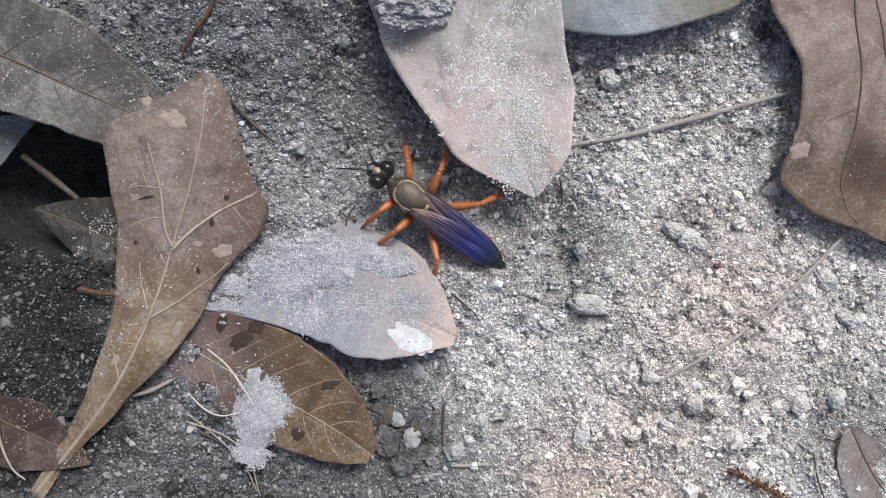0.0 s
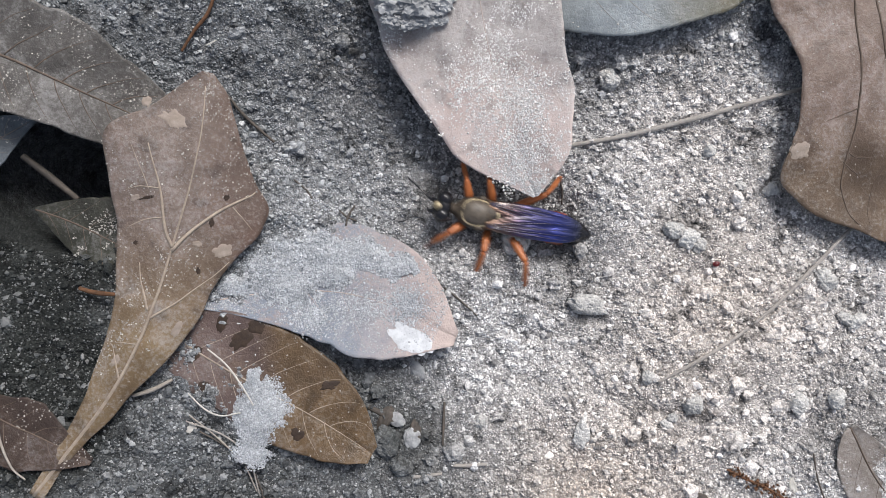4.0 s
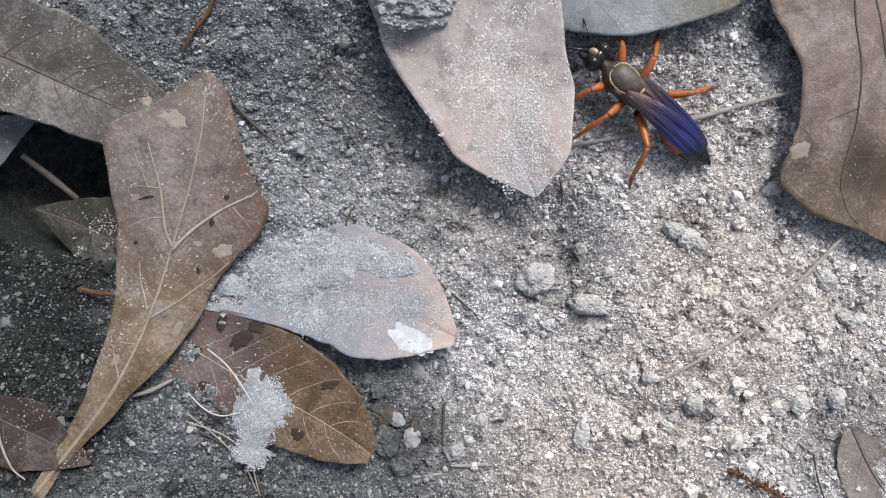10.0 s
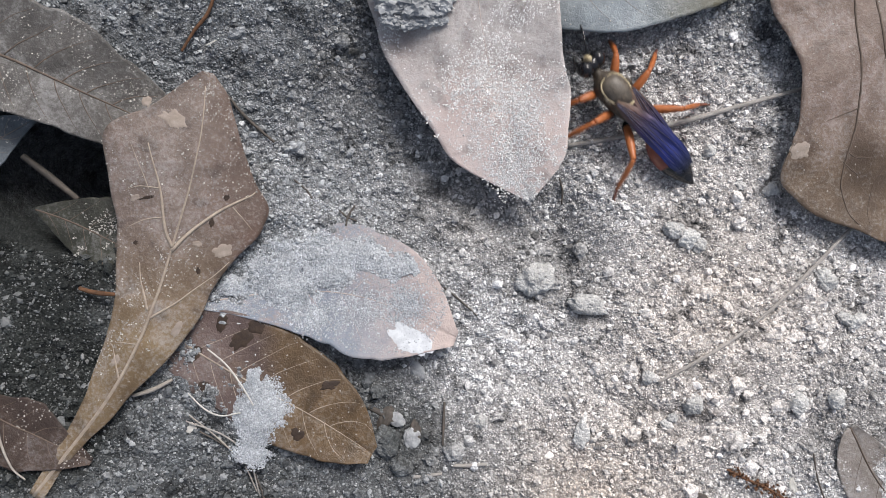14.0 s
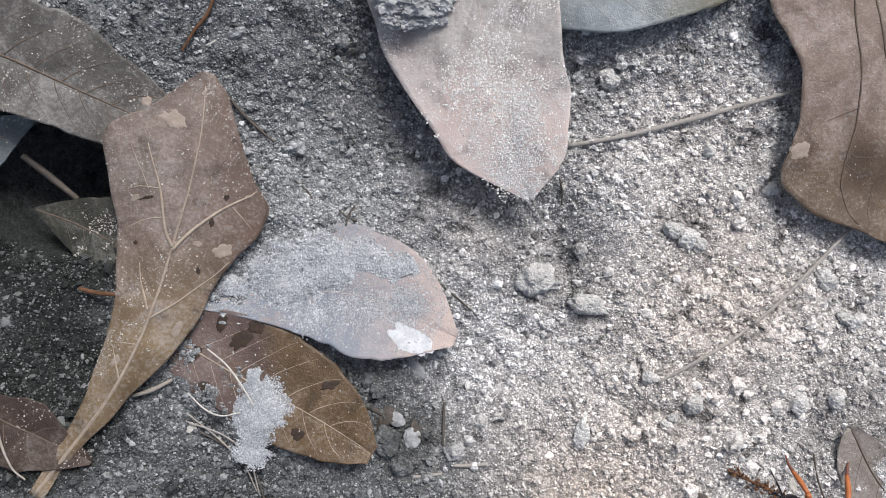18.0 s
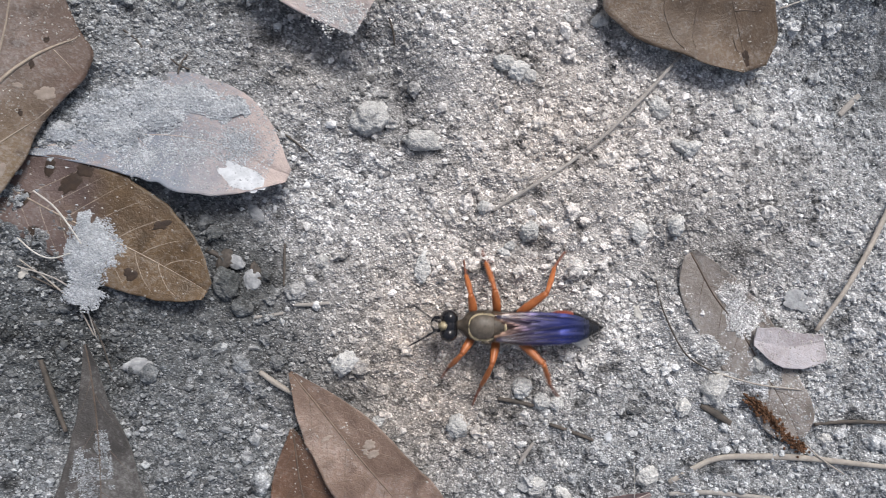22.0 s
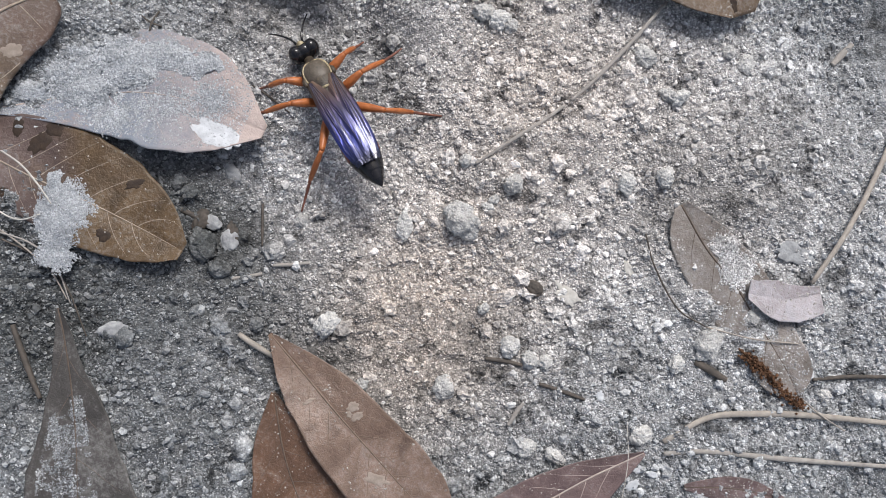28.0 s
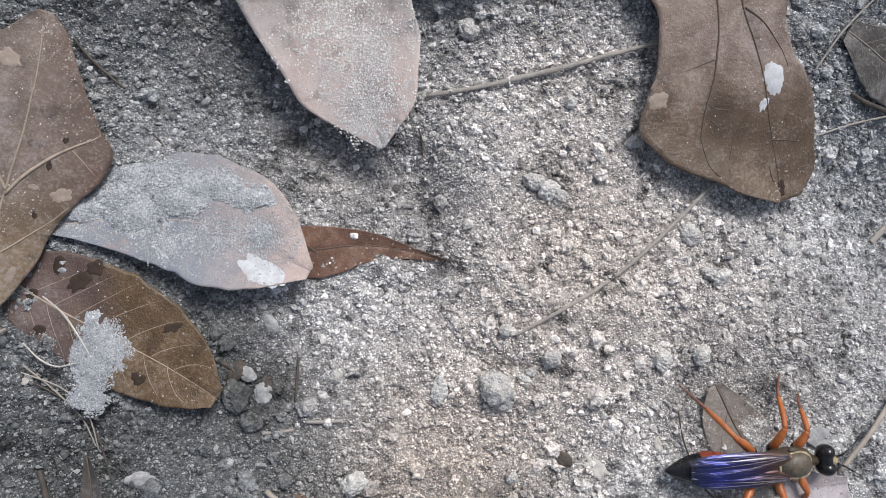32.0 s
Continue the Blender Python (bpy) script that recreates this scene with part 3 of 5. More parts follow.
L_BURIED = leaf_material("leaf_half_buried", (0.285, 0.25, 0.225), (0.18, 0.155, 0.137), 0.25)
L_PURPLE = leaf_material("leaf_purple_brown", (0.20, 0.14, 0.135), (0.11, 0.075, 0.075), 0.12)
V_PALE = plain_material("vein_pale", (0.43, 0.36, 0.29), (0.28, 0.23, 0.185), 900)
V_DARK = plain_material("vein_dark", (0.15, 0.11, 0.085), (0.085, 0.065, 0.05), 900)
V_PINK = plain_material("vein_pink", (0.50, 0.43, 0.39), (0.38, 0.31, 0.28), 900)
V_GREY = plain_material("vein_grey", (0.30, 0.26, 0.23), (0.18, 0.155, 0.14), 900)

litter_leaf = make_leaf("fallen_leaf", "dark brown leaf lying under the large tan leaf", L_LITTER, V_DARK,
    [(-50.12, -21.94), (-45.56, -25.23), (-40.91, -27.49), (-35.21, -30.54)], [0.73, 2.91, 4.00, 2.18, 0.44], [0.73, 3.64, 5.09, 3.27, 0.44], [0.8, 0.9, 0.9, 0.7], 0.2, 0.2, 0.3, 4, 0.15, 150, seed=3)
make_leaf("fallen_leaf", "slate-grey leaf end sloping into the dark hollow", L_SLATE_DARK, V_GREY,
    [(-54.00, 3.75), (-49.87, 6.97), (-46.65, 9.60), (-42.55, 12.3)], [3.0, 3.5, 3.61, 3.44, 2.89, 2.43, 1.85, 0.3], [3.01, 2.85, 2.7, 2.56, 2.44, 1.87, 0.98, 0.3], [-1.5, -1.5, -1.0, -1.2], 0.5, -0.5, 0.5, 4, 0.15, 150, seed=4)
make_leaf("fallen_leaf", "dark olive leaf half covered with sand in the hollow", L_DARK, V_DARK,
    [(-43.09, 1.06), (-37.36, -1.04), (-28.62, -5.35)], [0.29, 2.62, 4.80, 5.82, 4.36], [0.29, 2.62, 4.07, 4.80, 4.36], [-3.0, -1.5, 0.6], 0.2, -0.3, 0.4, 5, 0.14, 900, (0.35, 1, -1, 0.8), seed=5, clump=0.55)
make_leaf("fallen_leaf", "large grey-brown leaf with sand grains and a dark midrib", L_GREY, V_DARK,
    [(-53.97, 23.11), (-44.14, 19.37), (-39.5, 17.31), (-35.01, 15.19), (-29.97, 12.91), (-25.91, 10.86)], [7.69, 7.94, 8.2, 8.46, 7.91, 7.55, 7.69, 7.66, 6.81, 5.96, 5.05, 4.24, 2.6], [6.9, 6.88, 6.77, 6.64, 6.49, 6.31, 5.83, 5.41, 5.25, 5.05, 4.77, 4.19, 2.24], [2.0, 3.2, 3.5, 3.3, 2.2, 1.3],
    0.2, [0, 0.8, 0.2, -0.6], 0.7, 7, 0.22, 900, (0.3, 1, -1, 1), seed=6, clump=0.5)
leaf_spotted = make_leaf("fallen_leaf", "olive-brown leaf with dark spots and sand heaped on one side", L_SPOT, V_PALE,
    [(-26.89, -14.33), (-18.8, -19.46), (-10.25, -24.11), (-0.21, -30.43)], [2.96, 5.62, 7.25, 7.84, 7.98, 7.54, 6.35, 4.58, 1.18], [2.07, 4.14, 4.73, 5.03, 5.33, 5.62, 4.88, 3.7, 1.18], [-0.1, 0.6, 1.3, 3.5],
    [0.5, 0.6, 0.9, 0.4], [-0.2, -0.6, 0.2, 0.5], 0.4, 7, 0.15, 220, (0.0, 1, -1, 1), seed=8)
leaf_dusted = make_leaf("fallen_leaf", "pinkish grey leaf under a film of pale sand", L_DUSTED, V_PINK,
    [(-23.85, -11.19), (-10.27, -9.64), (-0.06, -10.79), (10.83, -15.78)], [0.23, 4.49, 7.11, 9.13, 8.39, 6.13, 0.75], [0.23, 2.24, 4.64, 6.29, 7.18, 5.69, 1.05], [-0.3, 1.4, 3.5, 3.5],
    [-0.6, -1.4, -2.4, -2.2, -0.4], [0.4, 0.8, 2.4, 0.8], 0.5, 5, 0.12, 6000, (0.05, 0.93, -0.9, 1), seed=9, clump=0.30, grit=LEAF_SAND)
buried_leaf = make_leaf("fallen_leaf", "glossy russet leaf dug out from under the sand", L_RUSSET, V_DARK,
    [(3.69, -12.14), (12.36, -10.74), (19.68, -10.32), (28.81, -12.20)], [0.73, 3.20, 2.76, 1.75, 0.73, 0.15], [0.73, 3.35, 3.64, 2.18, 1.02, 0.15], [-0.3, 0.5, 1.0, 0.8], 0.4, -0.2, 0.3, 5, 0.12, 60, seed=10)
leaf_slate = make_leaf("fallen_leaf", "slate-green leathery leaf with a pale rim", L_SLATE, V_GREY,
    [(23.97, 29.79), (27.30, 29.48), (36.95, 31.20), (52.23, 37.94)], [2.91, 7.27, 8.73, 8.73, 5.82, 0.73], [5.09, 6.40, 6.69, 7.27, 6.69, 0.73], [2.4, 3.4, 3.4, 2.4],
    0.3, [0.2, 0.5, 0.6, 0.3], 0.5, 6, 0.14, 260, seed=11, clump=0.5)
leaf_pink = make_leaf("fallen_leaf", "pale pinkish grey leaf powdered with sand, tip raised over the burrow", L_PINK, V_PINK,
    [(9.32, 56.76), (11.41, 41.4), (13.58, 27.46), (15.82, 16.93), (18.48, 9.1), (21.08, 2.74)], [2.74, 5.27, 7.56, 9.84, 9.89, 9.92, 9.93, 9.93, 9.8, 9.51, 9.21, 9.03, 8.8, 8.45, 7.26, 5.59, 0.3], [4.01, 7.54, 10.56, 11.64, 12.54, 13.45, 14.26, 14.18, 13.64, 12.92, 12.08, 10.72, 9.15, 8.15, 6.92, 3.48, 0.3],
    [1.5, 2.8, 4.2, 6.4, 6.4, 6.4], [0.5, 0.8, 1.8, 2.2, 0.8], [0.2, 0.0, -0.6, -0.6, 0], 0.6, 7, 0.10, 8000, (0.4, 1, -1, 1), seed=12, clump=0.54, grit=GRIT_PALE)
leaf_lobed = make_leaf("fallen_leaf", "large tan lobed oak leaf with raised pale veins", L_TAN, V_PALE,
    [(-42.13, -34.59), (-37.86, -29.07), (-33.21, -23.06), (-29.63, -17.07), (-27.15, -11.13), (-24.88, -3.81), (-22.56, 3.85), (-21.02, 10.82), (-20.48, 17.96)],
    [0.65, 0.95, 1.12, 1.43, 1.85, 2.31, 2.73, 3.24, 3.65, 3.94, 4.31, 4.7, 5.19, 5.77, 6.31, 7.11, 7.94, 8.83, 9.66, 10.55, 10.61, 9.36, 5.85, 3.25, 0.3], [1.26, 1.02, 0.71, 0.87, 1.07, 1.51, 1.8, 2.05, 2.68, 3.61, 4.45, 5.09, 5.62, 5.87, 6.59, 7.54, 8.53, 9.38, 9.6, 7.28, 5.51, 4.2, 3.29, 2.51, 0.79], [0.4, 1.2, 2.3, 2.9, 3.2, 4.1, 5.4, 6.3, 5.8],
    [0.0, -0.3, -0.4, -0.5, 0.6], [0.0, -0.4, -1.2, -2.6, -0.6], 0.6, 0, 0.27, 1300, (0.25, 1, -1, 1), seed=13, clump=0.52, nu=110,
    branches=[(0.24, (0.617, 0.0), (0.65, 0.18), (0.717, 0.32), (0.825, 0.52)), (0.26, (0.608, -0.01), (0.692, -0.3), (0.742, -0.56), (0.775, -0.9)), (0.15, (0.458, -0.01), (0.517, -0.51), (0.575, -0.86), (0.617, -0.95)),
              (0.17, (0.475, 0.1), (0.525, 0.41), (0.567, 0.52)), (0.13, (0.317, 0.05), (0.35, 0.46), (0.375, 0.73)), (0.09, (0.4, -0.04), (0.392, 0.36), (0.383, 0.66)), (0.09, (0.675, 0.22), (0.658, 0.51), (0.633, 0.8)),
              (0.09, (0.733, 0.34), (0.725, 0.61), (0.708, 0.79)), (0.08, (0.733, -0.56), (0.717, -0.72), (0.7, -0.88)), (0.07, (0.725, 0.49), (0.767, 0.59), (0.817, 0.7))])
make_leaf("fallen_leaf", "broad brown oak leaf with a pale spot and torn end", L_OAK, V_DARK,
    [(64.91, 48.12), (65.51, 35.49), (67.09, 22.29), (69.69, 15.0), (72.16, 6.14), (75.15, -3.9)], [1.37, 3.48, 5.68, 6.64, 7.05, 7.38, 7.7, 7.72, 7.22, 6.69, 6.1, 5.39, 4.52, 4.86, 5.85, 6.43, 6.66, 6.55, 6.35, 5.89, 3.52], [2.48, 5.27, 8.16, 10.22, 11.91, 13.67, 15.0, 14.75, 13.29, 12.1, 11.54, 13.05, 15.16, 16.03, 17.61, 18.0, 16.48, 13.7, 9.59, 6.49, 1.08],
    [2.5, 3.3, 4.1, 3.8, 3.4, 2.8], [0.2, 0.4, 0.2, 0.0], [0.3, 0.6, 0.8, 0.4], 0.7, 0, 0.2, 420, (0.3, 1, -1, 1), seed=14, clump=0.55, nu=110,
    branches=[(0.16, (0.508, 0.04), (0.575, 0.44), (0.633, 0.7), (0.675, 0.67)), (0.17, (0.325, -0.19), (0.458, -0.28), (0.533, -0.32), (0.608, -0.38), (0.733, -0.48), (0.792, -0.6), (0.833, -0.67), (0.892, -0.86)),
              (0.1, (0.6, -0.39), (0.6, -0.53), (0.6, -0.68)), (0.1, (0.842, 0.0), (0.85, 0.27), (0.867, 0.65)), (0.08, (0.733, -0.5), (0.758, -0.45), (0.783, -0.41)),
              (0.08, (0.75, -0.1), (0.8, -0.29), (0.85, -0.47), (0.9, -0.75)), (0.1, (0.908, -0.12), (0.942, -0.14), (0.942, -0.02)), (0.08, (0.708, -0.47), (0.733, -0.39), (0.742, -0.27))])
make_leaf("fallen_leaf", "grey-brown leaf half buried in the sand", L_BURIED, V_DARK,
    [(65.4, -28.92), (68.40, -35.08), (72.02, -40.35), (75.21, -46.7), (78.5, -52.79), (79.93, -56.27)], [0.7, 2.12, 3.37, 3.9, 4.16, 4.22, 4.19, 4.16, 3.96, 3.73, 3.72, 3.11, 0.3], [1.08, 3.15, 4.01, 4.47, 4.97, 5.07, 4.95, 4.67, 4.31, 4.06, 4.16, 3.59, 1.36], [1.5, 1.3, 1.1, 1.1, 1.2, 1.1],
    [0.6, 0.5, 0.3, 0.5], [0.3, -1.2, -1.4, 0.0], 0.4, 5, 0.14, 1700, (0.1, 1, -1, 1), seed=15, clump=0.42, grit=CRUMBS)
make_leaf("leaf_fragment", "pale lilac-grey scrap of leaf on the sand", L_SCRAP, V_PINK,
    [(73.27, -41.51), (78.35, -42.67), (83.36, -42.28)], [1.75, 2.47, 1.75, 1.02], [0.73, 2.62, 3.20, 2.62], [2.0, 2.2, 2.2], 0.2, 0.2, 0.3, 0, 0, 260, seed=16)
make_leaf("fallen_leaf", "chestnut leaf lying beneath another leaf", L_CHESTNUT, V_DARK,
    [(9.54, -49.15), (10.34, -57.25), (12.34, -64.78), (15.35, -73.22)], [0.29, 2.91, 6.11, 7.56, 6.98, 2.91], [0.29, 2.91, 4.65, 6.40, 6.98, 2.91], [1.2, 1.1, 1.1, 1.0], 0.5, 0.3, 0.4, 5, 0.14, 260, seed=17)
make_leaf("fallen_leaf", "smooth light brown pointed leaf with a few holes", L_POINTED, V_BROWN,
    [(9.67, -41.66), (15.04, -49.29), (21.56, -58.05), (30.87, -70.84)], [0.22, 2.62, 4.22, 4.80, 5.09, 4.51, 1.45], [0.22, 3.20, 4.80, 5.82, 5.82, 4.80, 1.45], [1.6, 2.6, 2.8, 2.0], 0.2, 0.5, 0.4, 7, 0.15, 220, seed=18, clump=0.55)
make_leaf("fallen_leaf", "purple-brown leaf on the sand", L_PURPLE, V_PINK,
    [(57.37, -61.51), (49.05, -64.56), (38.45, -69.15), (27.70, -74.88)], [0.29, 3.20, 5.24, 5.38, 4.36, 0.44], [0.29, 2.18, 3.64, 4.22, 3.64, 0.44], [1.4, 1.8, 1.9, 1.2], 0.3, 0.4, 0.4, 6, 0.14, 160, seed=19)
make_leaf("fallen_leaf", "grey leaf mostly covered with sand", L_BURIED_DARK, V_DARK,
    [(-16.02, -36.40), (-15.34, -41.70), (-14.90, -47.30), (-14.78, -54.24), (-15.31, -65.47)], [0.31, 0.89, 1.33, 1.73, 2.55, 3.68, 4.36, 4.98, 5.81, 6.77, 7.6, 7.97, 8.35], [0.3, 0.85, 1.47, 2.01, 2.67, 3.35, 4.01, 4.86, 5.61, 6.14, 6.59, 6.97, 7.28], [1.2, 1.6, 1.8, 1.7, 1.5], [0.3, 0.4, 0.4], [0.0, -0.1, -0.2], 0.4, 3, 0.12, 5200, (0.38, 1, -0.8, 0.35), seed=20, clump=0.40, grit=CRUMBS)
make_leaf("fallen_leaf", "dark purple leaf edge showing out of the sand", L_PURPLE, V_DARK,
    [(62.83, -66.93), (70.00, -67.98), (77.18, -70.45)], [0.44, 1.45, 1.60, 0.44], [0.44, 1.75, 2.18, 0.44], [0.7, 0.9, 0.6], 0.1, -0.3, 0.3, 3, 0.1, 200, seed=21)
make_leaf("fallen_leaf", "grey leaf at the edge of the clearing", L_GREY, V_GREY,
    [(84.12, 19.49), (91.71, 15.49), (102.06, 11.23)], [1.45, 3.64, 4.36, 1.45], [1.45, 4.36, 4.36, 1.45], [0.8, 1.2, 1.0], 0.3, 0.2, 0.4, 4, 0.14, 500, seed=22)


# pale scars on the brown leaf, and the sand heaped on the spotted leaf
def leaf_top(leaf, x, y):
    """Heights of a leaf's upper face over places, in millimetres."""
    p = BLADES[leaf.name]
    x, y = np.ravel(x), np.ravel(y)
    out = np.empty(len(x))
    for i in range(0, len(x), 500):
        d = (p[:, 0] - x[i:i + 500, None]) ** 2 + (p[:, 1] - y[i:i + 500, None]) ** 2
        k = np.argpartition(d, 4, axis=1)[:, :4]
        w = 1 / (np.take_along_axis(d, k, 1) + 1e-3)
        out[i:i + 500] = (p[k, 2] * w).sum(1) / w.sum(1)
    return out


def flake(name, label, material, centre, length, width, turn, leaf=None, thick=0.05, category="flake"):
    """A thin ragged patch that lies on a leaf or on the sand."""
    bm = bmesh.new()
    n, (x0, y0) = 30, centre
    c, s = math.cos(radians(turn)), math.sin(radians(turn))
    rings = []
    for k in (0.0, 0.45, 0.8, 1.0):
        ring = []
        for i in range(n):
            a = 2 * math.pi * i / n
            g = 1 + (0.5 * noise.noise(Vector((math.cos(a) * 1.6 + x0, math.sin(a) * 1.6, y0))) + 0.3 * noise.noise(Vector((math.cos(a) * 5 + x0, math.sin(a) * 5, y0)))) * k
            x, y = length * g * k * math.cos(a), width * g * k * math.sin(a)
            ring.append((x * c - y * s + x0, x * s + y * c + y0))
        ring = np.array(ring)
        z = leaf_top(leaf, ring[:, 0], ring[:, 1]) if leaf else ground_height(ring[:, 0], ring[:, 1]) * 0.3 + 0.7 * float(ground_height(x0, y0)) + 0.35
        z0 = z.mean() if k == 0 else z0
        rings.append([bm.verts.new((p[0] - x0, p[1] - y0, h - z0 + (thick if k < 0.9 else -0.04))) for p, h in zip(ring, z)])
    for p, q in zip(rings[:-1], rings[1:]):
        for i in range(n):
            j = (i + 1) % n
            bm.faces.new((p[i], q[i], q[j], p[j]))
    bmesh.ops.remove_doubles(bm, verts=bm.verts, dist=1e-4)
    ob = part(name, bm, material)
    ob.location = (x0 * MM, y0 * MM, z0 * MM)
    return tagged(ob, label, category)


def on_leaf_flake(leaf, name, label, material, centre, length, width, turn):
    ob = flake(name, label, material, centre, length, width, turn, leaf)
    ob.parent = leaf
    ob.location = ob.location - leaf.location
    del ob["category"]
    return ob


BROWN_OAK = [o for o in scene.objects if o.get("label", "").startswith("broad brown")][0]
SCAR = plain_material("pale_scar", (0.38, 0.32, 0.275), (0.25, 0.205, 0.17), 900, 0.9)
WHITE_SCAR = plain_material("white_scar", (0.66, 0.68, 0.71), (0.45, 0.47, 0.50), 900, 0.9)
DARK_SPOT = plain_material("decay_spot", (0.055, 0.034, 0.022), (0.022, 0.014, 0.010), 900, 0.7)
on_leaf_flake(BROWN_OAK, "scar", "round pale scar", SCAR, (56.24, 8.72), 1.55, 1.35, 20)
on_leaf_flake(BROWN_OAK, "scar", "white scraped patch", WHITE_SCAR, (71.93, 12.12), 1.5, 2.3, 10)
on_leaf_flake(BROWN_OAK, "scar", "white scraped patch", WHITE_SCAR, (70.88, 8.83), 0.6, 1.1, -20)
on_leaf_flake(BROWN_OAK, "hole", "dark torn hole", DARK_SPOT, (74.77, -2.09), 0.6, 1.2, 10)
for centre, a, b, turn in (((-5.67, -21.66), 1.6, 0.8, 10), ((-9.74, -27.85), 1.0, 1.2, 30), ((-16.79, -15.68), 2.2, 1.3, 40), ((-15.07, -13.95), 1.6, 1.2, 10),
                           ((-19.34, -13.49), 0.9, 1.4, 0), ((-21.61, -21.56), 1.0, 0.8, 0), ((-22.61, -17.29), 1.2, 0.9, 60)):
    on_leaf_flake(leaf_spotted, "decay_spot", "dark brown decay spot", DARK_SPOT, centre, a * 0.8, b * 0.8, turn)
on_leaf_flake(leaf_lobed, "scar", "pale rubbed patch", SCAR, (-24.25, 11.92), 1.8, 0.8, -20)
on_leaf_flake(leaf_lobed, "scar", "pale rubbed patch", SCAR, (-18.93, -4.20), 1.3, 0.9, 20)
for centre, a, b, turn in (((-23.99, 12.13), 1.0, 1.3, 30), ((-21.94, -3.26), 0.6, 0.4, 0), ((-31.70, -17.57), 0.8, 0.5, 50), ((-24.40, -13.93), 1.1, 0.5, 60), ((-29.04, 2.45), 0.7, 0.4, 10), ((-27.24, 14.06), 0.5, 0.7, 0)):
    on_leaf_flake(leaf_lobed, "scar", "pale rubbed patch", SCAR, centre, a, b, turn)
for centre, a, b, turn in (((-27.56, 2.45), 1.1, 0.22, 10), ((-18.37, 2.50), 0.5, 0.35, 40), ((-20.19, -0.68), 0.35, 0.6, 0), ((-29.17, -3.07), 0.3, 0.3, 0), ((-21.89, -6.59), 0.25, 0.5, 0)):
    on_leaf_flake(leaf_lobed, "decay_spot", "dark crease of decay", DARK_SPOT, centre, a, b, turn)
on_leaf_flake(leaf_dusted, "scar", "white peeled patch", WHITE_SCAR, (4.44, -15.71), 3.0, 1.7, -32)

POINTED = [o for o in scene.objects if o.get("label", "").startswith("smooth light brown")][0]
for centre, a, b, turn in (((19.50, -51.74), 0.8, 0.7, 0), ((19.91, -53.07), 0.9, 0.5, 30), ((18.93, -52.76), 0.4, 0.5, 0)):
    on_leaf_flake(POINTED, "eaten_patch", "pale patch eaten thin", SCAR, centre, a, b, turn)
on_leaf_flake(POINTED, "scar", "whitish peeled patch", SCAR, (21.90, -61.33), 1.8, 0.8, -25)
on_leaf_flake(POINTED, "scar", "whitish peeled patch", SCAR, (13.88, -50.62), 1.0, 0.3, 20)

# sand lying loose on the leaves
def sand_heap(label, spots, count, leaf, tall=0.5, grit=LEAF_SAND, coarse=1.0):
    pts = []
    for (x, y), rx, ry in spots:
        k = int(count / len(spots))
        a, r = rng.uniform(0, 2 * math.pi, k), 0.62 * np.sqrt(-np.log(1 - 0.97 * rng.random(k)))
        px, py = x + rx * r * np.cos(a), y + ry * r * np.sin(a)
        keep = r < 0.5 + 1.0 * value_noise(px, py, 1.0, 41)
        pts.append(np.stack([px, py, tall * np.maximum(1 - r, 0.02) * rng.random(k) ** 0.6], 1)[keep])
    p = np.vstack(pts)
    p[:, 2] += leaf_top(leaf, p[:, 0], p[:, 1])
    origin = np.array(leaf.location) / MM
    ob = new("loose_sand", crumb_mesh("loose_sand", p - origin, coarse * (0.07 + 0.13 * rng.random(len(p)) ** 2), grit, False, 0.7))
    ob.parent = leaf
    return tagged(ob, label, kind="stuff")


sand_heap("small heap of pale sand on the leaf", [((-14.35, -22.49), 2.8, 2.6), ((-12.82, -24.54), 2.4, 2.2), ((-14.95, -26.80), 2.6, 2.8), ((-15.33, -20.68), 1.2, 1.6), ((-15.40, -29.95), 2.6, 2.0), ((-16.47, -24.94), 1.4, 2.0)], 16000, leaf_spotted, 0.3)
sand_heap("pale sand drifted over the buried edge of the leaf", [((-14.0, -6.5), 5.0, 3.8), ((-9.0, -4.6), 5.0, 3.2), ((-11.0, -9.2), 4.6, 2.4), ((-5.0, -5.6), 4.0, 2.4), ((-18.0, -8.6), 3.0, 2.0), ((-1.0, -5.0), 3.4, 2.2), ((3.2, -6.6), 3.0, 1.8), ((-6.0, -7.2), 4.2, 2.4), ((-13.0, -3.6), 4.6, 1.6)], 43000, leaf_dusted, 1.1, LEAF_SAND, 1.35)

sand_heap("thin sprinkling of pale sand on the leaf", [((-0.80, -11.78), 5.5, 3.2), ((-7.33, -12.73), 4.5, 2.6), ((4.37, -11.48), 3.0, 3.0)], 3600, leaf_dusted, 0.05)
sand_heap("pale sand grains sprinkled over the raised tip", [((18.6, 8.0), 4.0, 6.0), ((14.0, 17.0), 7.0, 8.0), ((19.5, 14.0), 4.0, 8.0)], 5200, leaf_pink, 0.05, GRIT_PALE)
HALF_BURIED = [o for o in scene.objects if o.get("label", "").startswith("grey-brown leaf half")][0]
sand_heap("sand lying over the middle of the leaf", [((72.54, -38.50), 3.4, 3.0), ((75.68, -44.96), 3.0, 3.2), ((70.79, -35.26), 2.0, 2.2), ((73.38, -48.66), 2.4, 2.0)], 12000, HALF_BURIED, 0.35, CRUMBS)


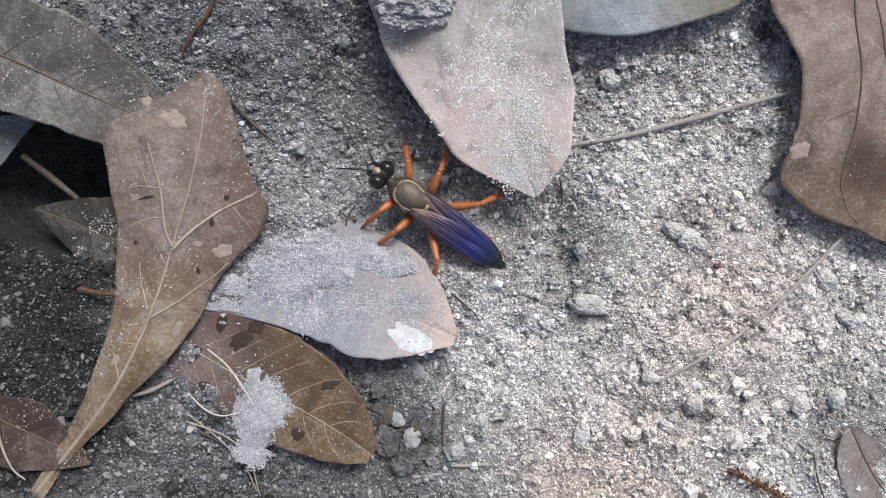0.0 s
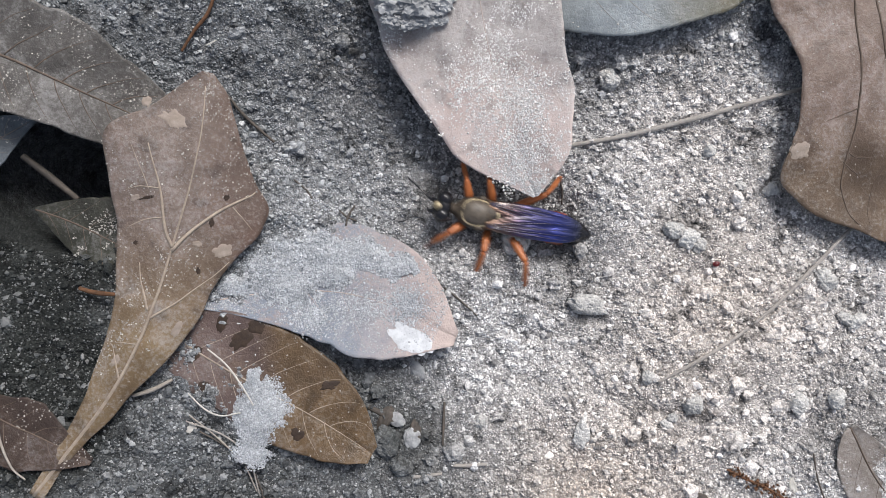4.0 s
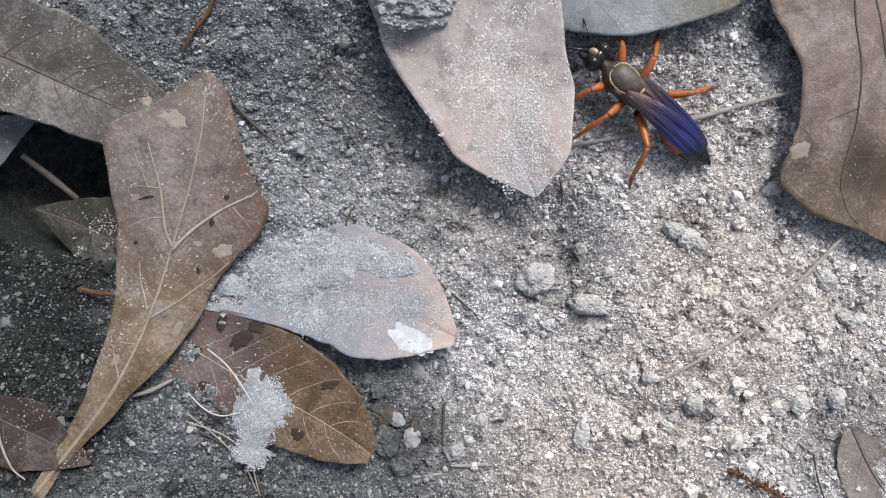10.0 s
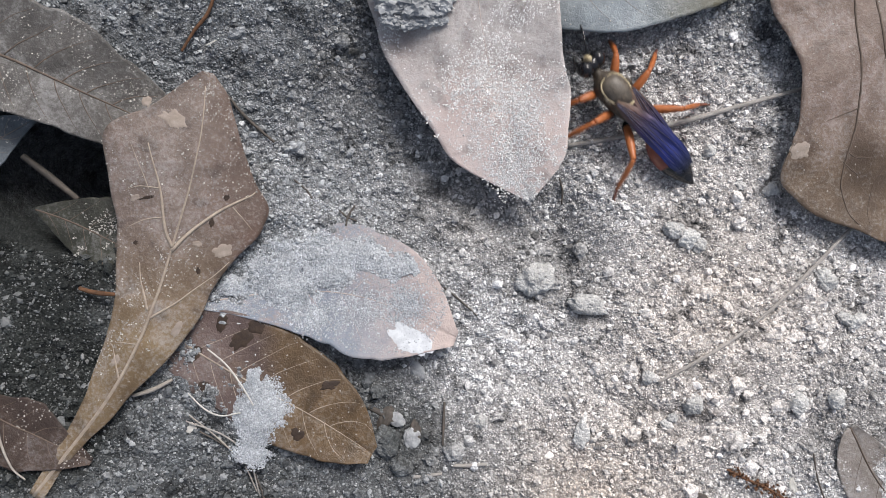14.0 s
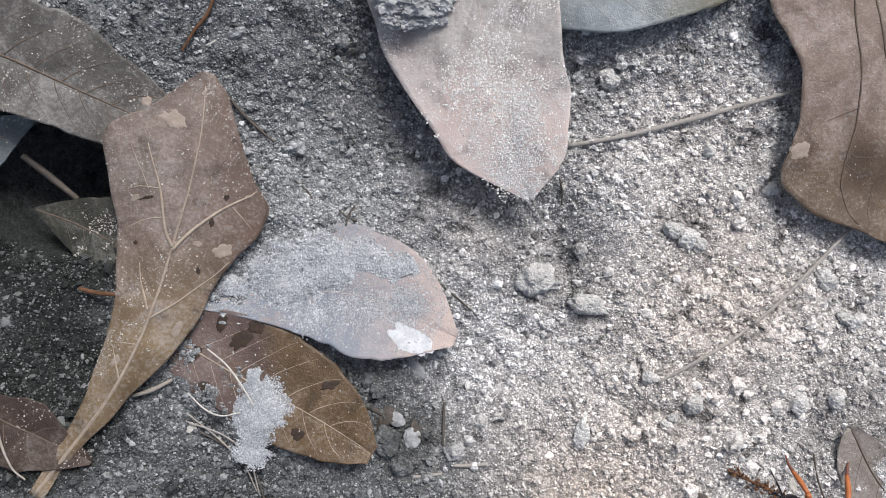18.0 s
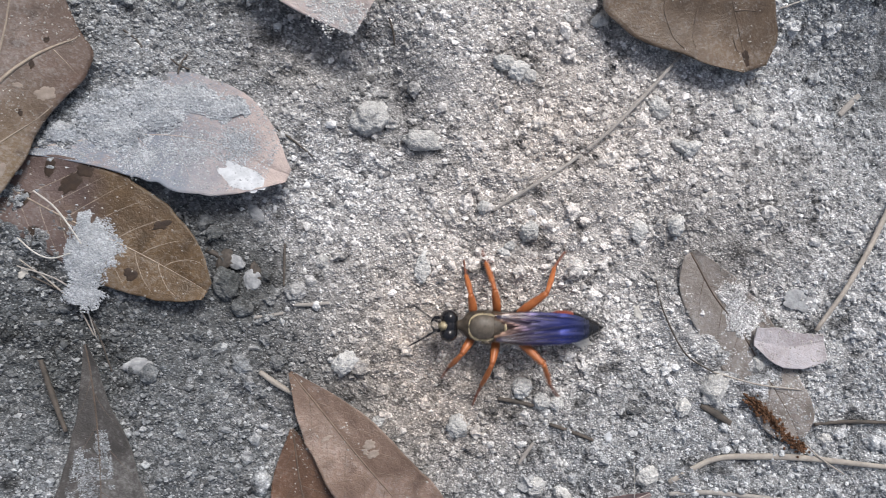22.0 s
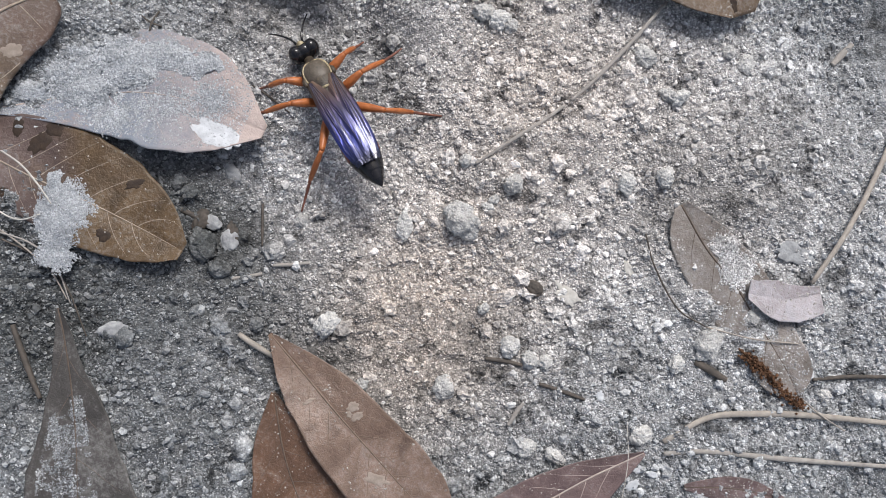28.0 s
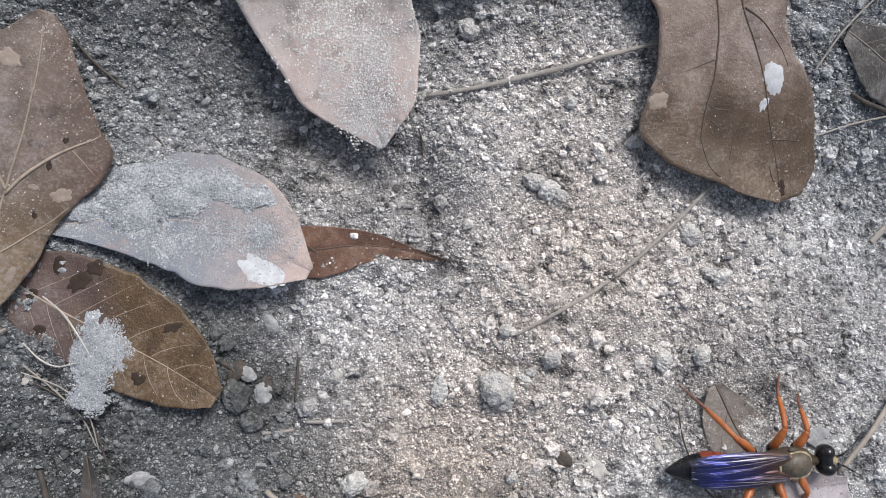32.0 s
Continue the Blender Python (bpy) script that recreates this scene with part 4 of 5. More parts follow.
# ---- needles, stalks and twigs ----
def strand(name, label, material, points, radius, lift=0.2, category="twig", group="", flat=1.0, ends=(0.8, 1.0, 0.7), part_name=""):
    z = np.ravel(lift) if np.size(lift) > 1 else np.full(len(points), lift)
    pts = np.array([(*p, float(base_height(*p)) + 0.35 + k) for p, k in zip(points, z)])
    line = spline(pts, 40)
    line[:, 2] += 0.12 * (value_noise(line[:, 0], line[:, 1], 3, 2) - 0.5)
    bm = bmesh.new()
    origin = line[20].copy()
    tube(bm, line - origin, [radius * k for k in ends], 8, flat)
    ob = part(name, bm, material)
    ob.location = origin * MM
    return tagged(ob, label, category, group)


strand("pine_needle", "long grey dry needle lying on the sand", TWIG, [(26.21, 9.70), (33.54, 10.95), (43.63, 13.45), (51.42, 15.63), (59.14, 17.73)], 0.36, [0.3, 0.4, 0.5, 0.6, 0.8], "needle", "dry needles", 0.7)
strand("pine_needle", "dry needle partly under sand", TWIG, [(65.43, -1.39), (60.16, -6.56), (54.54, -11.47), (50.86, -14.24)], 0.30, [1.2, 0.8, 0.7, 0.5], "needle", "dry needles", 0.7)
strand("pine_needle", "broken end of a dry needle", TWIG, [(49.88, -14.83), (47.17, -16.52), (42.25, -19.15), (37.48, -21.80)], 0.28, [0.45, 0.6, 0.6, 0.5], "needle", "dry needles", 0.7)
strand("dry_stalk", "pale dry stalk standing off a leaf scrap", STRAW, [(82.51, -40.80), (88.64, -33.40), (95.27, -24.96), (103.57, -14.21)], 0.42, [1.4, 1.2, 0.9, 0.6], "stalk", "", 0.8)
strand("pine_needle", "pale brown curved dry needle", STRAW, [(60.49, -60.68), (67.07, -57.97), (73.52, -58.10), (81.64, -59.17), (95.69, -61.85)], 0.48, [0.0, 0.3, 0.4, 0.4, 0.3], "needle", "dry needles", 0.6)
strand("pine_needle", "grey-brown dry fallen needle", TWIG, [(60.38, -62.20), (66.74, -62.59), (78.77, -65.03), (95.33, -67.89)], 0.40, [0.2, 0.3, 0.3, 0.3], "needle", "dry needles", 0.6)
strand("pine_needle", "dark dry fallen needle", TWIG_DARK, [(82.45, -54.29), (87.75, -54.36), (96.11, -55.19)], 0.30, 0.3, "needle", "dry needles", 0.7)
strand("pale_fibre", "thin pale dry fibre", STRAW, [(80.56, -56.72), (83.28, -59.33), (86.61, -61.77)], 0.12, 0.8, "fibre")
strand("dry_tendril", "thin dark curved tendril", TWIG_DARK, [(60.37, -32.52), (61.15, -36.88), (63.84, -42.86), (67.59, -45.71)], 0.14, 0.6, "tendril")
strand("dry_tendril", "thin pale curved tendril", STRAW, [(67.59, -45.71), (73.45, -47.66), (79.87, -48.89)], 0.12, [0.6, 1.2, 1.4], "tendril")
strand("pale_fibre", "thin white hair-like fibre", CHIP, [(55.62, -57.30), (54.68, -62.42), (53.06, -68.38)], 0.06, [0.6, 2.4, 2.6], "fibre")
strand("pale_fibre", "pale dry fibre across the spotted leaf", CHIP, [(-20.85, -16.54), (-18.54, -18.48), (-16.63, -20.86), (-15.00, -23.52)], 0.13, [1.7, 1.9, 2.2, 1.7], "fibre")
strand("pale_fibre", "curled pale fibre on the leaf edge", CHIP, [(-23.44, -22.31), (-21.36, -24.33), (-19.27, -25.14), (-16.79, -24.65)], 0.12, [0.6, 0.7, 0.7, 0.7], "fibre")
strand("dry_stalk", "short dark stalk in the hollow", TWIG_DARK, [(-44.38, 7.86), (-41.73, 5.60), (-38.04, 2.35)], 0.5, [-3.0, -3.5, -3.5], "stalk")
strand("dry_stalk", "short pale stalk end beside a leaf tip", STRAW, [(5.62, -41.50), (7.38, -42.97), (9.84, -44.79)], 0.42, [0.3, 0.4, 0.6], "stalk")
strand("dark_twig", "dark twig by the dusted leaf", TWIG_DARK, [(9.01, -9.08), (11.42, -10.97), (13.93, -13.27)], 0.14, 0.2)
strand("dark_twig", "short dark broken twig", TWIG_DARK, [(-0.71, -25.08), (1.00, -26.11), (2.86, -27.28)], 0.42, 0.1)
strand("dark_twig", "dark twig lying along the sandy leaf", TWIG_DARK, [(-21.65, -38.04), (-20.46, -42.72), (-19.00, -47.45)], 0.42, 0.4)
strand("dark_twig", "short dark twig end in sand", TWIG_DARK, [(37.27, -47.49), (39.68, -48.01), (42.07, -48.73)], 0.32, 0.1)
strand("dark_twig", "dark twig half in the sand", TWIG_DARK, [(44.18, -51.41), (47.02, -52.57), (50.16, -54.07)], 0.30, 0.0)
strand("dark_twig", "dark flat twig on sand", TWIG_DARK, [(65.88, -50.36), (67.94, -51.69), (69.99, -53.19)], 0.55, 0.1, flat=0.5)
strand("splinter", "pale grey wood splinter", TWIG, [(39.62, -56.58), (40.65, -55.18), (41.84, -53.78)], 0.32, 0.2, "splinter")
strand("splinter", "grey flat wood splinter", TWIG, [(93.78, -9.56), (95.70, -8.13), (97.91, -6.42)], 0.55, 0.2, "splinter", flat=0.5)
strand("dark_twig", "thin dark root on sand", TWIG_DARK, [(-22.19, -27.31), (-18.38, -29.75), (-15.30, -33.51), (-13.14, -40.27)], 0.14, 0.1)
strand("splinter", "thin grey wood splinter", TWIG, [(5.07, -34.43), (6.96, -34.30), (9.01, -34.09)], 0.28, 0.1, "splinter")
strand("splinter", "grey splinter on the sand", TWIG, [(10.38, -33.10), (12.67, -33.19), (15.13, -33.14)], 0.28, 0.1, "splinter")
strand("dark_twig", "dark upright twig in the sand", TWIG_DARK, [(9.52, -24.92), (9.36, -27.15), (9.18, -30.50)], 0.2, 0.1)
strand("dark_twig", "thin rusty twig with mould", RUST, [(-19.63, 29.15), (-20.95, 26.02), (-22.63, 23.87), (-24.32, 21.21)], 0.25, 0.5)
strand("pale_fibre", "short pale dry fibre", CHIP, [(-21.32, 22.05), (-20.61, 22.43), (-19.96, 22.80)], 0.13, 0.7, "fibre")
strand("pale_fibre", "pale thin root fibre", STRAW, [(-46.16, -22.38), (-45.72, -27.00), (-44.33, -30.59), (-42.68, -32.22)], 0.16, 1.2, "fibre")
strand("pale_fibre", "grey thin root fibre", TWIG, [(-23.81, -25.90), (-18.94, -27.92), (-16.12, -30.95), (-14.74, -36.03)], 0.12, 0.3, "fibre")
strand("dry_stalk", "orange-brown stalk end beside the tan leaf", RUST, [(-36.54, -8.81), (-34.67, -9.33), (-31.64, -9.59)], 0.32, [1.4, 1.5, 1.8], "stalk")
strand("pale_fibre", "thin grey fibre from the sand", TWIG, [(79.51, 13.98), (83.24, 19.44), (89.33, 25.70)], 0.16, 0.8, "fibre")
strand("pale_fibre", "grey fibre by the brown leaf", TWIG, [(80.95, 5.24), (88.33, 7.55), (97.74, 9.68)], 0.16, 0.6, "fibre")
strand("dark_twig", "thick dark twig at the clearing's edge", TWIG_DARK, [(86.46, 11.41), (90.65, 10.17), (98.16, 8.51)], 0.4, 0.5)
strand("dark_twig", "thin dark root beside the tan leaf", TWIG_DARK, [(-19.02, 16.1), (-17.22, 13.82), (-14.82, 11.52), (-13.09, 10.07)], 0.22, 0.3)
strand("dark_twig", "short dark root in the sand", TWIG_DARK, [(-10.59, 5.1), (-8.72, 3.44), (-7.88, 1.77)], 0.14, 0.2)
strand("dark_twig", "dark forked root tip in the sand", TWIG_DARK, [(-2.47, 1.64), (-3.38, 0.1), (-3.67, -1.12)], 0.16, 0.2)
strand("dark_twig", "dark forked root tip in the sand", TWIG_DARK, [(-4.59, 1.01), (-3.53, 0.1), (-2.16, -0.52)], 0.13, 0.2)
strand("dark_twig", "short dark twig under the leaf tip", TWIG_DARK, [(25.23, 5.39), (25.73, 3.49), (25.82, 1.81)], 0.16, 0.3)
strand("splinter", "pale dry splinter on the grey soil", STRAW, [(-30.29, -22.48), (-27.93, -21.81), (-25.47, -20.56)], 0.3, 0.4, "splinter")
strand("pale_fibre", "thin pale root across the grey soil", STRAW, [(-23.41, -25.14), (-19.91, -28.13), (-16.82, -31.62), (-15.1, -35.45)], 0.12, 0.3, "fibre")


# a decayed catkin: a thin stem with many tiny scales
def catkin(points, count):
    root = tagged(new("catkin"), "rust-brown decayed catkin with frayed scales", "catkin")
    line = spline([(*p, float(base_height(*p)) + 1.0) for p in points], 40)
    origin = line[20]
    root.location = origin * MM
    bm = bmesh.new()
    tube(bm, line - origin, [0.16, 0.2, 0.1], 6)
    part("stem", bm, RUST, root)
    k = rng.integers(4, 38, count)
    c = line[k] - origin + rng.normal(0, 0.42, (count, 3)) * (1, 1, 0.6)
    ob = new("scale_fuzz", crumb_mesh("scale_fuzz", c, 0.14 + 0.16 * rng.random(count), RUST))
    ob.parent = root
    tagged(ob, "tiny frayed rust-brown scales", kind="stuff")
    return root


catkin([(71.75, -48.92), (75.15, -52.32), (78.17, -55.72), (80.88, -58.08)], 420)
rusty_bits = catkin([(47.88, -34.29), (50.61, -35.72), (53.92, -37.25), (56.80, -39.09)], 120)


# ---- clods, bark and chips ----
def clod(label, centre, radii, material=CLOD, turn=0, sink=0.35, rough=0.32, seed=0, name="soil_clod", group="soil clods"):
    bm = bmesh.new()
    ball(bm, (seed * 3.7, 0, 0), radii, None, 4, rough, 1.0)
    for v in bm.verts:
        v.co.x -= seed * 3.7
        v.co += 0.10 * min(radii) * noise.noise_vector(v.co * 3.5 + Vector((seed, 0, 0)))
    ob = part(name, bm, material)
    x, y = centre
    ob.location = (x * MM, y * MM, (float(base_height(x, y)) + radii[2] * (1 - 2 * sink) + 0.25) * MM)
    ob.rotation_euler.z = radians(turn)
    return tagged(ob, label, "clod", group)


flat_clod = clod("flat crumbly clod of grey sand", (28.93, -11.84), (2.6, 1.4, 1.1), turn=-10, seed=90)
kicked_clod = clod("rounded crumbly clod of pale sand", (21.97, -8.36), (2.5, 2.1, 1.9), turn=10, seed=1)
for n_, (c_, rx_, ry_, rz_) in enumerate([
        ((10.62, -31.31), 1.35, 1.25, 1.1), ((42.15, -24.75), 1.3, 1.25, 1.1), ((49.08, -30.39), 1.35, 1.0, 0.9), ((31.87, 18.71), 1.5, 1.3, 0.9),
        ((36.42, -21.22), 0.9, 0.9, 0.8), ((14.48, -27.54), 0.9, 0.9, 0.8), ((58.05, -25.35), 1.6, 1.2, 0.9), ((38.86, -27.58), 0.9, 0.7, 0.7),
        ((1.73, -29.32), 1.5, 1.7, 1.1), ((65.07, -13.98), 0.8, 1.5, 0.9), ((61.74, -8.11), 1.3, 1.0, 0.8), ((40.44, -1.75), 1.5, 1.1, 0.9), ((43.19, -2.84), 0.9, 0.8, 0.7),
        ((45.53, 9.04), 0.9, 0.8, 0.7), ((54.33, 3.91), 0.9, 1.4, 0.9), ((49.83, 4.29), 0.8, 0.6, 0.5), ((39.55, -26.64), 0.8, 0.6, 0.5), ((27.97, -28.94), 2.2, 1.0, 0.8),
        ((3.29, -40.42), 1.6, 1.0, 0.9), ((7.97, -40.47), 0.95, 0.9, 0.8), ((-8.43, -40.84), 1.3, 1.1, 0.9), ((40.59, -46.11), 1.5, 1.3, 1.0), ((43.12, -48.15), 1.2, 1.0, 0.8),
        ((45.18, -48.47), 1.0, 0.9, 0.7), ((16.76, -41.37), 1.8, 1.4, 1.1), ((31.48, -50.82), 1.6, 1.5, 1.0), ((45.71, -61.39), 1.6, 0.9, 0.8), ((41.83, -59.81), 1.4, 1.2, 0.9),
        ((67.81, -48.04), 2.3, 1.6, 1.2), ((74.47, -44.86), 1.2, 1.3, 0.9), ((63.24, -50.52), 1.0, 1.2, 0.9), ((57.41, -59.46), 1.6, 1.3, 1.0), ((5.19, -56.13), 1.7, 1.2, 1.0),
        ((1.58, -30.03), 2.0, 1.4, 1.0), ((3.62, -33.08), 1.5, 1.2, 1.0), ((42.35, -2.78), 1.4, 1.2, 1.0), ((43.77, -3.75), 1.0, 0.9, 0.8), ((66.57, -14.32), 0.9, 1.5, 0.9),
        ((62.07, -8.74), 1.5, 1.2, 0.9), ((74.94, -8.05), 0.9, 0.9, 0.7), ((63.73, -25.03), 1.4, 1.2, 1.0), ((37.53, -40.79), 0.6, 0.9, 0.7), ((84.28, -56.66), 0.9, 0.8, 0.7), ((20.74, -49.47), 1.0, 0.8, 0.7),
        ((77.60, -9.87), 1.3, 1.2, 0.8)]):
    clod("rounded crumbly clod of pale dry sand", c_, (rx_, ry_, rz_), CLOD if c_[0] > 12 else CLOD_SAND, n_ * 47 % 360, seed=n_ + 2)
for n_, (c_, rx_, ry_) in enumerate([((5.06, -29.46), 1.1, 1.6), ((1.48, -26.80), 1.8, 0.9), ((5.93, -20.70), 1.5, 0.8), ((5.48, -28.86), 0.8, 1.8), ((2.86, -26.91), 0.9, 1.4), ((44.54, -38.67), 1.2, 1.0), ((-9.85, -39.77), 1.8, 1.0)]):
    clod("dark grey flat chip of bark", c_, (rx_, ry_, 0.45), TWIG_DARK if n_ % 2 else BARK, n_ * 61, 0.3, 0.25, n_ + 60, "bark_chip", "bark chips")
flake("bark_chip", "flat grey chip of bark half buried in sand", BARK, (80.81, -36.61), 2.6, 1.3, -12, None, 0.06, "bark")
for n_, (c_, rx_, ry_, a_) in enumerate([((48.98, -39.93), 2.1, 1.0, -42), ((57.74, -37.01), 0.6, 1.1, 20), ((20.73, -49.62), 1.0, 0.7, 10)]):
    flake("pale_chip", "pale papery chip on the sand", CHIP, c_, rx_, ry_, a_, None, 0.06, "chip")

for n_, (c_, rx_, ry_, a_) in enumerate([((55.97, -66.23), 1.0, 0.6, 30), ((58.59, -64.96), 0.8, 0.5, -20), ((56.91, -64.18), 0.6, 0.5, 10), ((52.37, -53.81), 0.5, 0.7, 0)]):
    flake("pale_chip", "white papery chip beside a leaf", WHITE_SCAR, c_, rx_, ry_, a_, None, 0.06, "chip")
flake("pale_chip", "pale papery chip on grey soil", CHIP, (-23.22, -26.97), 0.75, 0.6, 40, None, 0.06, "chip")
bm = bmesh.new()
ball(bm, (0, 0, 0), (0.5, 0.36, 0.34), None, 3, 0.1)
red_seed = tagged(part("seed", bm, plain_material("seed_red", (0.16, 0.02, 0.02), (0.07, 0.01, 0.012), 900, 0.35)), "tiny dark red seed on the sand", "seed")
red_seed.location = [v * MM for v in (*(45.97, -5.78), float(ground_height(*(45.97, -5.78))) + 0.45)]

# crumbled bark lying on the pink leaf
bark = tagged(new("bark_piece"), "crumbling grey piece of bark on a leaf", "bark")
bx_, by_ = (5.35, 25.66)
bark.location = (bx_ * MM, by_ * MM, (float(leaf_top(leaf_pink, [bx_], [by_])[0]) + 0.4) * MM)
for n_, (x_, y_, z_, rx_, ry_, rz_) in enumerate([(-2.6, 1.4, 0.5, 2.4, 1.7, 1.1), (0.2, 1.2, 0.9, 2.6, 1.9, 1.2), (2.8, 1.5, 0.8, 2.0, 1.6, 1.1), (-2.8, -0.8, 0.2, 1.4, 0.9, 0.7), (-1.0, -1.0, 0.3, 1.3, 1.0, 0.7),
                                                  (1.0, -0.7, 0.4, 1.5, 0.9, 0.7), (2.9, -0.6, 0.3, 1.3, 0.7, 0.5), (-0.2, 3.2, 0.9, 3.0, 1.6, 1.1), (-3.4, 3.0, 0.5, 1.6, 1.4, 0.9), (3.6, 3.2, 0.6, 1.6, 1.4, 0.9)]):
    bm = bmesh.new()
    ball(bm, (n_ * 5.3, 0, 0), (rx_, ry_, rz_), None, 4, 0.42, 0.75)
    for v in bm.verts:
        v.co.x -= n_ * 5.3
        v.co += 0.22 * noise.noise_vector(v.co * 2.6 + Vector((n_, 0, 0))) + 0.1 * noise.noise_vector(v.co * 7.0)
        v.co += Vector((x_, y_, z_))
    part("bark_lump", bm, BARK, bark, smooth=False)

# loose pebbly clods over the whole surface, alike in shape
CLOD_SHAPES = []
for n_ in range(12):
    bm = bmesh.new()
    ball(bm, (n_ * 4.1, 0, 0), (1, 0.85, 0.65), None, 2, 0.8, 0.7)
    for v in bm.verts:
        v.co.x -= n_ * 4.1
    ob_ = part("clod", bm, CLOD_SAND, smooth=False)
    CLOD_SHAPES.append(ob_.data)
    bpy.data.objects.remove(ob_)
COVERED = np.vstack([p_[::5, :2] for p_ in BLADES.values()])
for n_ in range(300):
    x_, y_ = rng.uniform(-20, 95), rng.uniform(-68, 24)
    while np.min((COVERED[:, 0] - x_) ** 2 + (COVERED[:, 1] - y_) ** 2) < 0.8:
        x_, y_ = rng.uniform(-20, 95), rng.uniform(-68, 24)
    r_ = 0.38 + 0.85 * rng.random() ** 2
    ob_ = new("clod", CLOD_SHAPES[n_ % 12])
    ob_.parent = GROUND
    ob_.location = (x_ * MM, y_ * MM, (float(ground_height(x_, y_)) + 0.4 * r_) * MM)
    ob_.rotation_euler = (0, 0, rng.uniform(0, 6.28))
    ob_.scale = (r_, r_ * rng.uniform(0.8, 1.1), r_)


# ---- the digger wasp, facing +x, its feet at z = 0 (millimetres) ----
W_BLACK = plain_material("wasp_black", (0.018, 0.017, 0.02), (0.008, 0.008, 0.01), 900, 0.14, 0, 0.5, 0.05, 0.0)
W_THORAX = plain_material("wasp_thorax_fuzz", (0.105, 0.08, 0.055), (0.024, 0.019, 0.015), 1500, 0.5, 0, 0.5, 0.7)
W_DORSUM = plain_material("wasp_dorsum", (0.15, 0.125, 0.098), (0.075, 0.06, 0.046), 1900, 0.42, 0, 0.5, 0.5)
W_GOLD = plain_material("wasp_gold_hair", (0.62, 0.52, 0.34), (0.26, 0.205, 0.115), 2600, 0.4, 0.15, 0.5, 0.8)
W_ORANGE = plain_material("wasp_orange", (0.50, 0.17, 0.055), (0.33, 0.095, 0.03), 900, 0.4, 0, 0.5, 0.2)
W_DARKLEG = plain_material("wasp_dark_tarsus", (0.24, 0.095, 0.06), (0.11, 0.045, 0.035), 900, 0.5)
W_RED = plain_material("wasp_red_abdomen", (0.27, 0.055, 0.026), (0.16, 0.032, 0.018), 700, 0.32, 0, 0.5, 0.15, 0.3)


def wing_material():
    m, n, l, b = node_material("wasp_wing", 0.3, 0.5, 0.5)
    c = n.new("ShaderNodeTexCoord").outputs["Object"]
    sep = n.new("ShaderNodeSeparateXYZ")
    l.new(c, sep.inputs[0])
    along = calc(n, l, "MULTIPLY", sep.outputs[0], -1 / (13.9 * MM))
    col = ramp(n, l, along, [(0.0, (0.11, 0.062, 0.034)), (0.22, (0.055, 0.024, 0.026)), (0.40, (0.022, 0.018, 0.09)), (0.70, (0.015, 0.024, 0.17)), (0.88, (0.018, 0.022, 0.07)), (1.0, (0.05, 0.05, 0.055))])
    f = noise_tex(n, l, c, 260, 3)
    col = mix(n, l, "OVERLAY", 0.6, col, ramp(n, l, f, [(0.3, grey(0.25)), (0.7, grey(0.75))]))
    l.new(col, b.inputs["Base Color"])
    clear = n.new("ShaderNodeMapRange")
    l.new(along, clear.inputs["Value"])
    clear.inputs["From Min"].default_value, clear.inputs["From Max"].default_value = 0.84, 1.0
    clear.inputs["To Min"].default_value, clear.inputs["To Max"].default_value = 1.0, 0.55
    l.new(clear.outputs[0], b.inputs["Alpha"])
    b.inputs["Coat Weight"].default_value = 1.0
    b.inputs["Coat Roughness"].default_value = 0.14
    # long narrow pleats along the wing
    stretch = n.new("ShaderNodeVectorMath")
    stretch.operation = "MULTIPLY"
    l.new(c, stretch.inputs[0])
    stretch.inputs[1].default_value = (0.16, 1.0, 1.0)
    folds = noise_tex(n, l, stretch.outputs[0], 1150, 2, 0.5)
    bump(n, l, b, folds, 0.9, 0.0007)
    return m


W_WING = wing_material()
W_VEIN = plain_material("wasp_wing_vein", (0.10, 0.085, 0.13), (0.04, 0.032, 0.055), 900, 0.3, 0, 0.5, 0.2, 0.8)

wasp = tagged(new("digger_wasp"), "digger wasp with orange legs, blue-black wings and red abdomen", "wasp")
bm = bmesh.new()
lathe(bm, smooth_stations([(5.6, 0.7, 0.7, 4.2), (5.0, 0.85, 0.85, 4.2), (4.5, 1.25, 1.15, 4.2), (4.0, 1.8, 1.5, 4.25), (3.0, 2.2, 1.95, 4.3), (1.6, 2.3, 2.2, 4.4), (0.0, 2.25, 2.25, 4.4), (-1.4, 2.0, 2.0, 4.3), (-2.8, 1.6, 1.7, 4.1), (-3.6, 1.1, 1.2, 3.9), (-4.0, 0.4, 0.5, 3.7)], 40), 28)
part("thorax", bm, W_THORAX, wasp, "dark brown thorax with fine gold fuzz")
bm = bmesh.new()
lathe(bm, smooth_stations([(4.0, 0.5, 0.5, 5.2), (3.7, 1.2, 0.85, 5.35), (2.9, 1.7, 1.2, 5.5), (1.6, 1.85, 1.35, 5.52), (0.5, 1.55, 1.15, 5.55), (-0.1, 0.8, 0.6, 5.6), (-0.3, 0.2, 0.2, 5.6)], 24), 24)
part("back_shield", bm, W_DORSUM, wasp, "grey-brown back shield with fine down")
